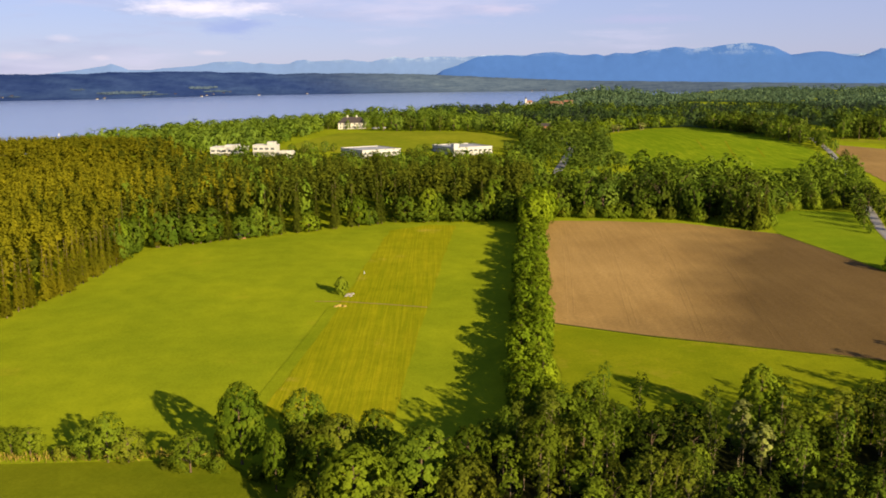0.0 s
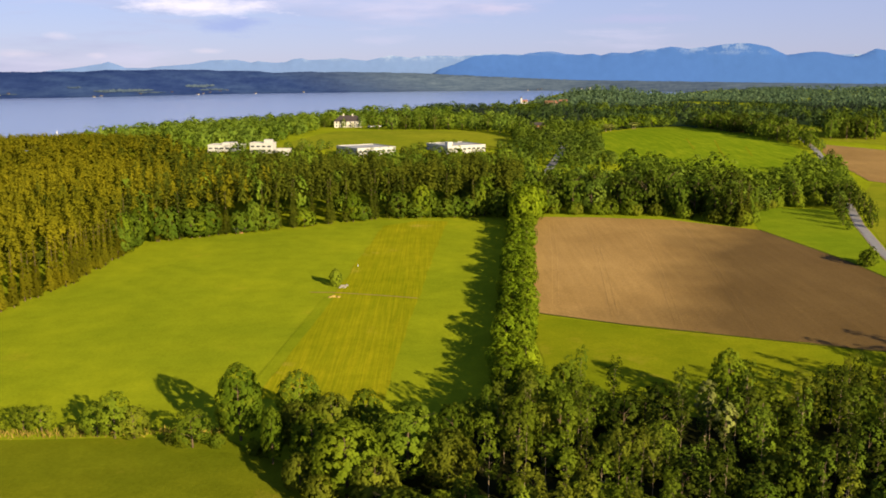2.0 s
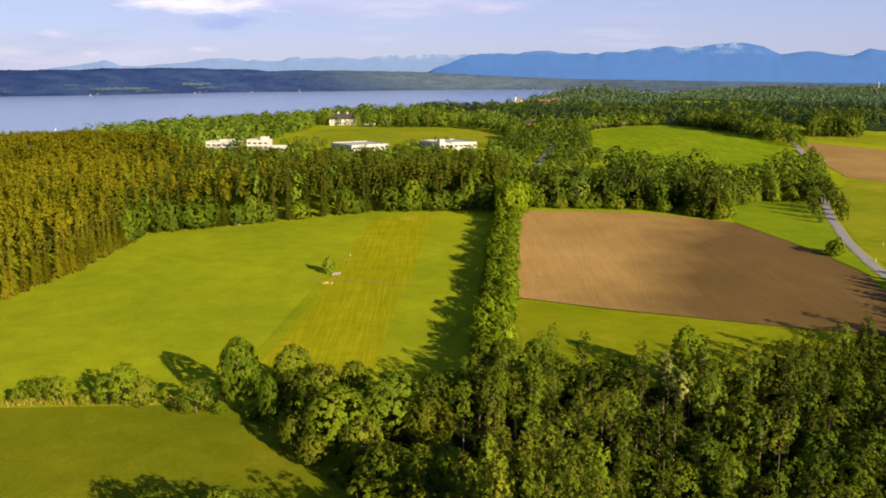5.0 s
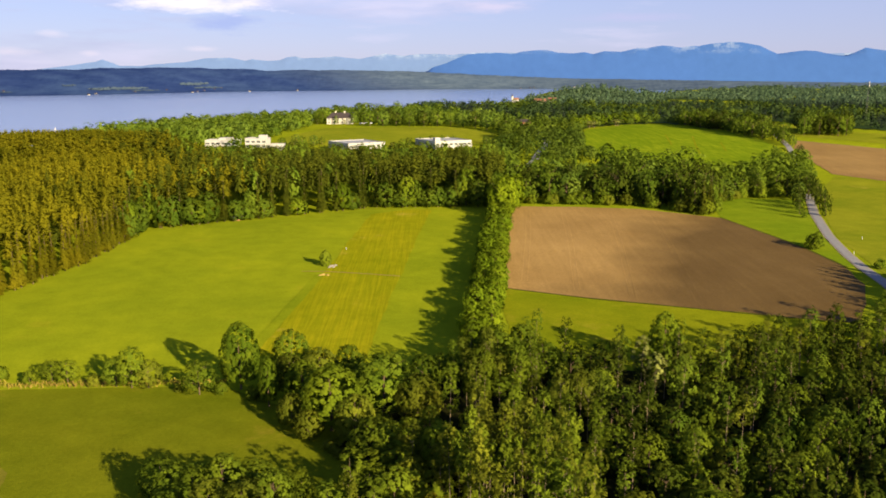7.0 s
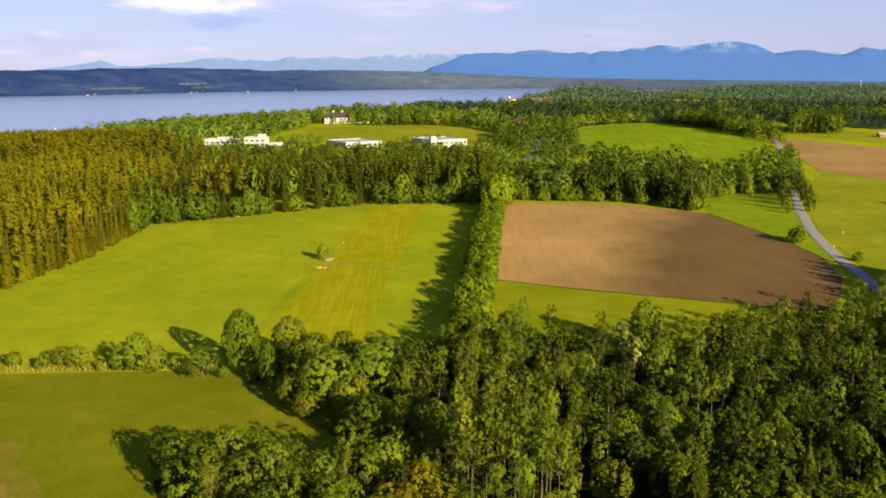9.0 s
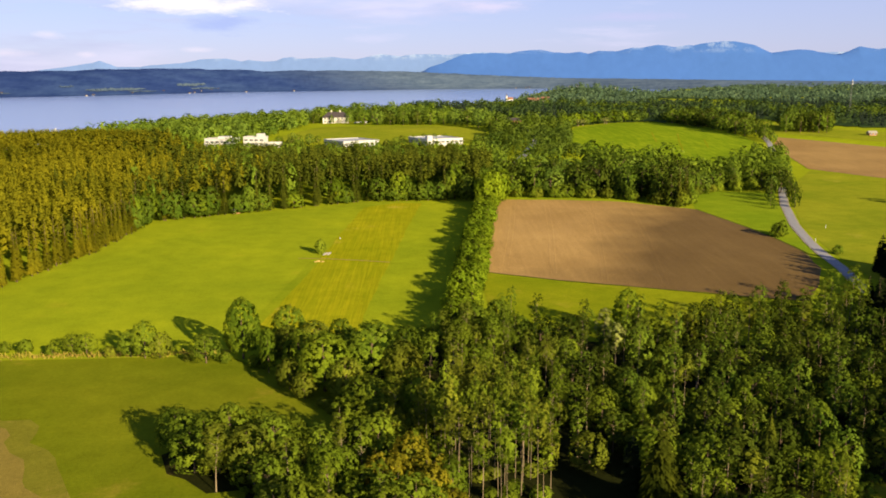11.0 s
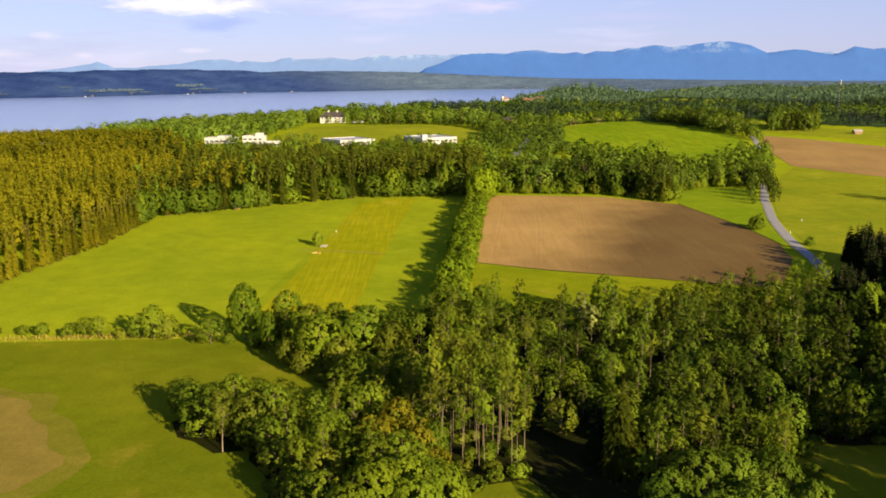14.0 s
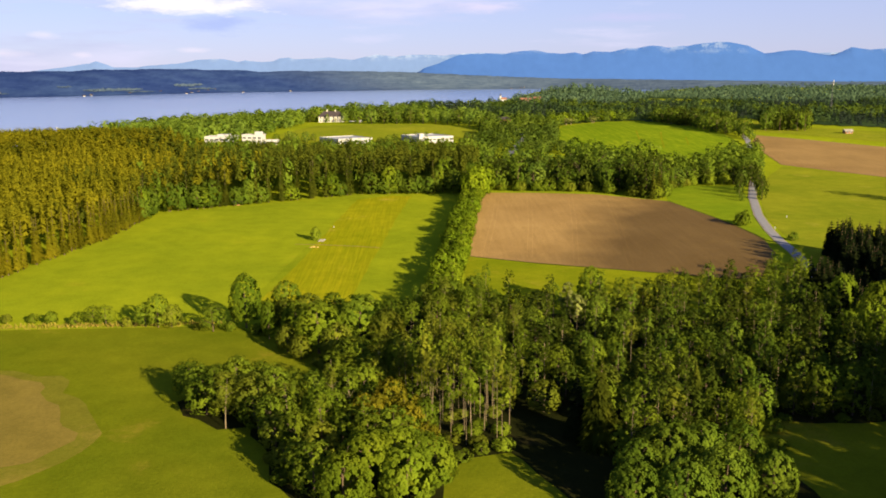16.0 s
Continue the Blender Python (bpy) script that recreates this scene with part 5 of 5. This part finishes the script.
def add_window(parent, x, y, z, w, h, face):
    """A framed window on a wall; face: 's' looks along -y, 'e' along +x, 'w' along -x."""
    turn = {"s": 0, "e": 90, "w": -90}[face]
    key = (round(w, 2), round(h, 2))
    if key not in PANES:
        bm = bmesh.new()
        for x0, x1, z0, z1 in ((-w / 2, w / 2, 0, 0.12), (-w / 2, w / 2, h - 0.12, h), (-w / 2, -w / 2 + 0.12, 0.12, h - 0.12), (w / 2 - 0.12, w / 2, 0.12, h - 0.12), (-0.05, 0.05, 0.12, h - 0.12)):
            q = bmesh.ops.create_cube(bm, size=1.0)["verts"]
            for v in q:
                v.co = Vector(((x0 + x1) / 2 + v.co.x * (x1 - x0), v.co.y * 0.16, (z0 + z1) / 2 + v.co.z * (z1 - z0)))
        PANES[key] = (from_bm("window_frame", bm, WHITE_WALL), box_mesh("pane", -w / 2 + 0.1, w / 2 - 0.1, -0.03, 0.03, 0.1, h - 0.1, GLASS_DARK))
    frame_mesh, pane_mesh = PANES[key]
    win = part("window", frame_mesh, None, parent)
    win.matrix_basis = pose(x, y, z, 0, 0, turn)
    part("pane", pane_mesh, None, win)


def modern_block(x, y, turn, w, d, storeys, label, tower=None, sunk=0.0):
    """Flat-roofed white block; its nearest corner stands at the origin, w along +x and d along +y."""
    root = house_root("modern_building", x, y, turn, label)
    root.location.z -= sunk
    h = storeys * 3.2 + 0.8
    part("wall", box_mesh("wall", 0, w, 0, d, 0, h, WHITE_WALL, 0.05), None, root)
    part("roof", box_mesh("roof", 0.4, w - 0.4, 0.4, d - 0.4, h + 0.003, h + 0.10, GREY_ROOF), None, root, "grey flat gravel roof")
    for n_, a in (("s", (-0.15, w + 0.15, -0.15, 0.35)), ("n", (-0.15, w + 0.15, d - 0.35, d + 0.15)), ("w", (-0.15, 0.35, 0.353, d - 0.353)), ("e", (w - 0.35, w + 0.15, 0.353, d - 0.353))):
        part("parapet", box_mesh("parapet", *a, h + 0.004, h + 0.5, WHITE_WALL), None, root)
    for k in range(storeys):
        z = 1.3 + 3.2 * k
        n_win = int(w / 3.4)
        for j in range(n_win):
            add_window(root, (j + 0.5) * w / n_win, -0.02, z + 0.1, 2.6, 1.45, "s")
        n_win = int(d / 3.6)
        for j in range(n_win):
            add_window(root, -0.02, (j + 0.5) * d / n_win, z + 0.1, 2.6, 1.45, "w")
        if k:
            part("balcony", box_mesh("balcony", 0.3, w - 0.3, -1.1, -0.04, z - 1.15, z - 0.35, WHITE_WALL), None, root, "white balcony parapet")
    if tower:
        tx, ty, tw, th_ = tower
        part("stair_tower", box_mesh("stair_tower", tx, tx + tw, ty, ty + tw, h + 0.11, h + th_, WHITE_WALL, 0.05), None, root, "white stair tower on the roof")
    return root


modern_block(-51, 572.9, 33, 28, 30, 2, "long white flat-roofed building behind spruces")
modern_block(7, 601.1, 27, 29, 32, 2, "long white two-storey flat-roofed building", (2, 4, 4, 2.6), 1.5)
modern_block(-151, 589.8, -4, 22, 12, 2, "white flat-roofed building with a stepped roof", (9, 2, 8, 1.8), 1.2)
modern_block(-124, 592.7, -6, 15, 10, 2, "white flat-roofed wing with a taller end block", (9.5, 0.5, 5, 2.6))
modern_block(-106, 587, 0, 9, 8, 1, "low white flat-roofed hall")


def gabled(name, x, y, turn, w, d, wall_h, roof_h, wall_mat, roof_mat, label, storeys=1, hip=0.0, chimneys=0, overhang=0.6):
    root = house_root(name, x, y, turn, label, "house")
    part("wall", box_mesh("wall", -w / 2, w / 2, -d / 2, d / 2, 0, wall_h, wall_mat), None, root)
    o, e = overhang, w / 2 * hip
    bm = bmesh.new()
    low = [bm.verts.new(p) for p in ((-w / 2 - o, -d / 2 - o, wall_h - 0.2), (w / 2 + o, -d / 2 - o, wall_h - 0.2), (w / 2 + o, d / 2 + o, wall_h - 0.2), (-w / 2 - o, d / 2 + o, wall_h - 0.2))]
    top = [bm.verts.new((-w / 2 - o + e, 0, wall_h + roof_h)), bm.verts.new((w / 2 + o - e, 0, wall_h + roof_h))]
    for q in ((low[0], low[1], top[1], top[0]), (low[2], low[3], top[0], top[1]), (low[1], low[2], top[1]), (low[3], low[0], top[0]), (low[3], low[2], low[1], low[0])):
        bm.faces.new(q)
    part("roof", from_bm("roof", bm, roof_mat), None, root, "tiled pitched roof")
    for k in range(chimneys):
        cx = (k + 1) * w / (chimneys + 1) - w / 2
        part("chimney", box_mesh("chimney", cx - 0.6, cx + 0.6, -0.6, 0.6, wall_h + roof_h * 0.5, wall_h + roof_h + 1.4, CREAM_WALL), None, root)
    for k in range(storeys):
        n_win = max(2, int(w / 3.6))
        for j in range(n_win):
            add_window(root, (j + 0.5) * w / n_win - w / 2, -d / 2 - 0.02, 0.9 + 2.8 * k, 1.5, 2.0, "s")
        for j in range(max(1, int(d / 4))):
            add_window(root, w / 2 + 0.02, (j + 0.5) * d / max(1, int(d / 4)) - d / 2, 1.0 + 3.0 * k, 1.3, 1.7, "e")
    return root


gabled("villa", -83, 835.9, 4, 25, 12, 6.0, 5.0, CREAM_WALL, DARK_ROOF, "cream villa with dark hipped roof on the hill", 2, 0.45, 2)
gabled("farmhouse", 172, 1404, 12, 19, 11, 4.0, 4.2, CREAM_WALL, RED_ROOF, "large house with red tiled roof among trees", 1)
gabled("farmhouse", 196, 1439.9, -20, 12, 9, 5.0, 4.0, CREAM_WALL, RED_ROOF, "small cream house with red roof", 1)
gabled("wooden_house", 86, 782.1, 6, 12, 9, 4.6, 2.2, WOOD, DARK_ROOF, "brown wooden house with shallow roof", 1)
gabled("hut", 357, 657.7, 10, 6.5, 4.0, 2.4, 1.6, WOOD, STONE, "small field hut with dark roof", 1)
gabled("hut", -76, 335.8, 20, 3.0, 2.4, 1.8, 0.9, WOOD, DARK_ROOF, "small weathered hut at the forest edge", 1)


def church(x, y):
    root = house_root("church", x, y, 10, "white village church with a dark spire", "church")
    root.scale = (0.68, 0.68, 0.68)
    part("nave", box_mesh("nave", 2.6, 20, -5, 5, 0, 9, WHITE_WALL), None, root)
    part("tower", box_mesh("tower", -2.5, 2.5, -2.5, 2.5, 0, 20, WHITE_WALL), None, root)
    bm = bmesh.new()
    profile = [(2.9, 20.01), (3.0, 21.5), (1.6, 23.0), (0.9, 24.5), (0.05, 29)]
    rings = [[bm.verts.new((r * math.cos(k * math.pi / 4), r * math.sin(k * math.pi / 4), z)) for k in range(8)] for r, z in profile]
    for a, b in zip(rings, rings[1:]):
        for k in range(8):
            bm.faces.new((a[k], a[(k + 1) % 8], b[(k + 1) % 8], b[k]))
    part("spire", from_bm("spire", bm, DARK_ROOF), None, root, "dark onion-shaped spire")
    bm = bmesh.new()
    v = [bm.verts.new(p) for p in ((2.6, -5.6, 8.8), (20.6, -5.6, 8.8), (20.6, 5.6, 8.8), (2.6, 5.6, 8.8), (2.6, 0, 15), (20.6, 0, 15))]
    for q in ((0, 1, 5, 4), (2, 3, 4, 5), (1, 2, 5), (3, 0, 4)):
        bm.faces.new([v[k] for k in q])
    part("roof", from_bm("roof", bm, RED_ROOF), None, root, "red tiled nave roof")


church(176, 1957.9)


def mast(x, y, h):
    root = house_root("radio_mast", x, y, 0, "slim dark lattice radio mast with antenna head", "mast")
    corners = [(1.0, 0), (-0.5, 0.87), (-0.5, -0.87)]
    for cx, cy in corners:
        v, f = tube([(cx * 1.2, cy * 1.2, 0), (cx * 0.5, cy * 0.5, h)], [0.09, 0.06], 4)
        part("leg", mesh_of("leg", v, f, STEEL_DARK), None, root)
    bm = bmesh.new()
    for k in range(int(h / 2)):
        for (ax, ay), (bx, by) in zip(corners, corners[1:] + corners[:1]):
            s0, s1 = 1.2 - 0.7 * 2 * k / h, 1.2 - 0.7 * 2 * (k + 1) / h
            p, q = Vector((ax * s0, ay * s0, 2 * k)), Vector((bx * s1, by * s1, 2 * k + 2))
            vs = [bm.verts.new(p + Vector((0, 0, 0.08))), bm.verts.new(p - Vector((0, 0, 0.08))), bm.verts.new(q - Vector((0, 0, 0.08))), bm.verts.new(q + Vector((0, 0, 0.08)))]
            bm.faces.new(vs)
    part("bracing", from_bm("bracing", bm, STEEL_DARK), None, root)
    for z in (h - 5, h - 2):
        part("antenna", box_mesh("antenna", 0.5, 1.1, -0.3, 0.3, z, z + 2.2, WHITE_WALL), None, root)


mast(442, 884, 38)

# houses on the far shore
for k in range(22):
    az = (5.5, 6.1, 6.3, 8.8, 9.3, 10.6, 11.0, 11.6, -25.6, -25.1, -20.6, -20.2, -18.0, -16.2, -15.3, -14.7, -14.4, -14.0, -13.4, -13.0, -11.3, -8.4)[k]
    depth = float(curve(az, SHORE)) + 60 + 30 * (k % 5)
    ob = gabled("shore_house", depth * math.tan(radians(az)), depth, 20 * (k % 4), 8, 7, 4.5, 3, WHITE_WALL, DARK_ROOF, "pale house on the far lake shore", 1)
    ob.location.z = LAKE_Z - 2 + 84 * float(ease((60 + 30 * (k % 5)) / 700)) - 2.5
    tagged(ob, group="houses on the far shore")


# ---- small things in the meadow ----
def boulder(name, x, y, r, mat, label, seed):
    bm = bmesh.new()
    bmesh.ops.create_icosphere(bm, subdivisions=2, radius=r)
    for v in bm.verts:
        v.co *= 1 + 0.35 * noise.noise(v.co * (1.4 / r) + Vector((seed, 0, 0)))
        v.co.z = max(v.co.z * 0.7, -0.1 * r)
    ob = new(name, from_bm(name, bm, mat))
    ob.location = (x, y, float(land(x, y)) + 0.05)
    return tagged(ob, label, "stone", "stones by the lone bush")


for k, (x, y, r) in enumerate(((-27.2, 251.9, 0.9), (-26.2, 252.9, 0.7), (-26.5, 250.8, 0.55), (-27.9, 250.7, 0.5))):
    boulder("boulder", x, y, r, STONE, "pale boulder beside the lone bush", k * 3.1)
for k, (x, y, r) in enumerate(((-28.6, 240.8, 1.0), (-27.2, 240.3, 0.8), (-29.6, 240.1, 0.7))):
    tagged(boulder("earth_mound", x, y, r * 0.8, EARTH, "low mound of dry earth in the meadow", k * 5.3), category="mound", group="mounds")


def post(x, y, h, label):
    root = new("marker_post")
    root.matrix_basis = pose(x, y, float(land(x, y)) - 0.05)
    tagged(root, label, "post")
    part("shaft", box_mesh("shaft", -0.09, 0.09, -0.06, 0.06, 0, h, WHITE_WALL, 0.02), None, root)
    part("cap", box_mesh("cap", -0.12, 0.12, -0.09, 0.09, h + 0.003, h + 0.1, STEEL, 0.02), None, root)


post(-24.9, 277.1, 0.8, "white marker post in the meadow")
post(165, 293.4, 1.1, "white delineator post beside the road")
post(150.5, 268.3, 1.1, "white delineator post beside the road")


def reeds(name, spots, label):
    """Dry stalks standing along a ditch."""
    k = len(spots)
    x, y = np.array(spots).T
    z = land(x, y)
    a, h, w = R.uniform(0, 6.28, k), R.uniform(0.3, 0.95, k), R.uniform(0.06, 0.16, k)
    dx, dy = np.cos(a) * w, np.sin(a) * w
    lx, ly = R.normal(size=k) * 0.25, R.normal(size=k) * 0.25
    v = np.stack([np.stack([x - dx, y - dy, z], 1), np.stack([x + dx, y + dy, z], 1), np.stack([x + lx + dx * 0.4, y + ly + dy * 0.4, z + h], 1), np.stack([x + lx - dx * 0.4, y + ly - dy * 0.4, z + h], 1)], 1)
    tagged(new(name, mesh_of(name, v.reshape(-1, 3), np.arange(4 * k).reshape(k, 4), DRY)), label, "reeds", kind="stuff")


reeds("reeds", [(x, 146.7 + 0.04 * (x + 90) + R.normal() * 1.0) for x in R.uniform(-125, -38, 1300)], "dry pale reeds along a ditch")


def sailboat(x, y):
    root = new("sailboat")
    root.matrix_basis = pose(x, y, LAKE_Z, 0, 0, 30) @ Matrix.Scale(0.42, 4)
    tagged(root, "small white sailboat on the lake", "boat")
    bm = bmesh.new()
    ring = [(-4, 0), (-3, 1.2), (1, 1.3), (4.5, 0), (1, -1.3), (-3, -1.2)]
    lo, hi = [bm.verts.new((x_ * 0.8, y_ * 0.6, -0.3)) for x_, y_ in ring], [bm.verts.new((x_, y_, 0.9)) for x_, y_ in ring]
    for k in range(6):
        bm.faces.new((lo[k], lo[(k + 1) % 6], hi[(k + 1) % 6], hi[k]))
    bm.faces.new(hi)
    part("hull", from_bm("hull", bm, WHITE_WALL), None, root)
    v, f = tube([(0.5, 0, 0.9), (0.5, 0, 12)], [0.12, 0.08], 5)
    part("boat_mast", mesh_of("boat_mast", v, f, STEEL), None, root)
    part("sail", mesh_of("sail", [(0.3, 0.06, 1.8), (-3.6, 0.5, 1.8), (0.3, 0.06, 11.5), (0.3, -0.06, 1.8), (-3.6, 0.38, 1.8), (0.3, -0.06, 11.5)], [(0, 1, 2), (5, 4, 3)], WHITE_WALL), None, root)


sailboat(-475, 1130)


def parked_car(x, y, turn, paint, label):
    root = new("parked_car")
    root.matrix_basis = pose(x, y, float(land(x, y)) + 0.15, 0, 0, turn)
    tagged(root, label, "car", "cars below the villa")
    bm = bmesh.new()
    side = [(-2.1, 0.35), (2.1, 0.35), (2.15, 0.8), (1.1, 0.95), (0.5, 1.45), (-1.3, 1.45), (-1.9, 0.95), (-2.15, 0.8)]
    rows = [[bm.verts.new((a, w * (0.82 if b > 1 else 1.0), b)) for a, b in side] for w in (-0.85, 0.85)]
    for k in range(8):
        bm.faces.new((rows[0][k], rows[0][(k + 1) % 8], rows[1][(k + 1) % 8], rows[1][k]))
    bm.faces.new(rows[0][::-1])
    bm.faces.new(rows[1])
    bmesh.ops.recalc_face_normals(bm, faces=bm.faces[:])
    part("body", from_bm("body", bm, paint), None, root)
    for w in (-1, 1):
        part("side_window", box_mesh("side_window", -1.2, 0.5, w * 0.79 - 0.03, w * 0.79 + 0.03, 1.0, 1.35, GLASS_DARK), None, root)
        for a in (-1.3, 1.3):
            bm = bmesh.new()
            bmesh.ops.create_cone(bm, cap_ends=True, segments=12, radius1=0.32, radius2=0.32, depth=0.22, matrix=Matrix.Translation((a, w * 0.80, 0.32)) @ Matrix.Rotation(math.pi / 2, 4, "X"))
            part("wheel", from_bm("wheel", bm, DARK_ROOF), None, root)


for k, (x, y, turn) in enumerate(((-62, 822, 15), (-57.5, 823, 12), (-52, 822, 20))):
    parked_car(x, y, turn, (WHITE_WALL, STEEL, WHITE_WALL)[k], ("white", "silver", "white")[k] + " parked car on the meadow below the villa")
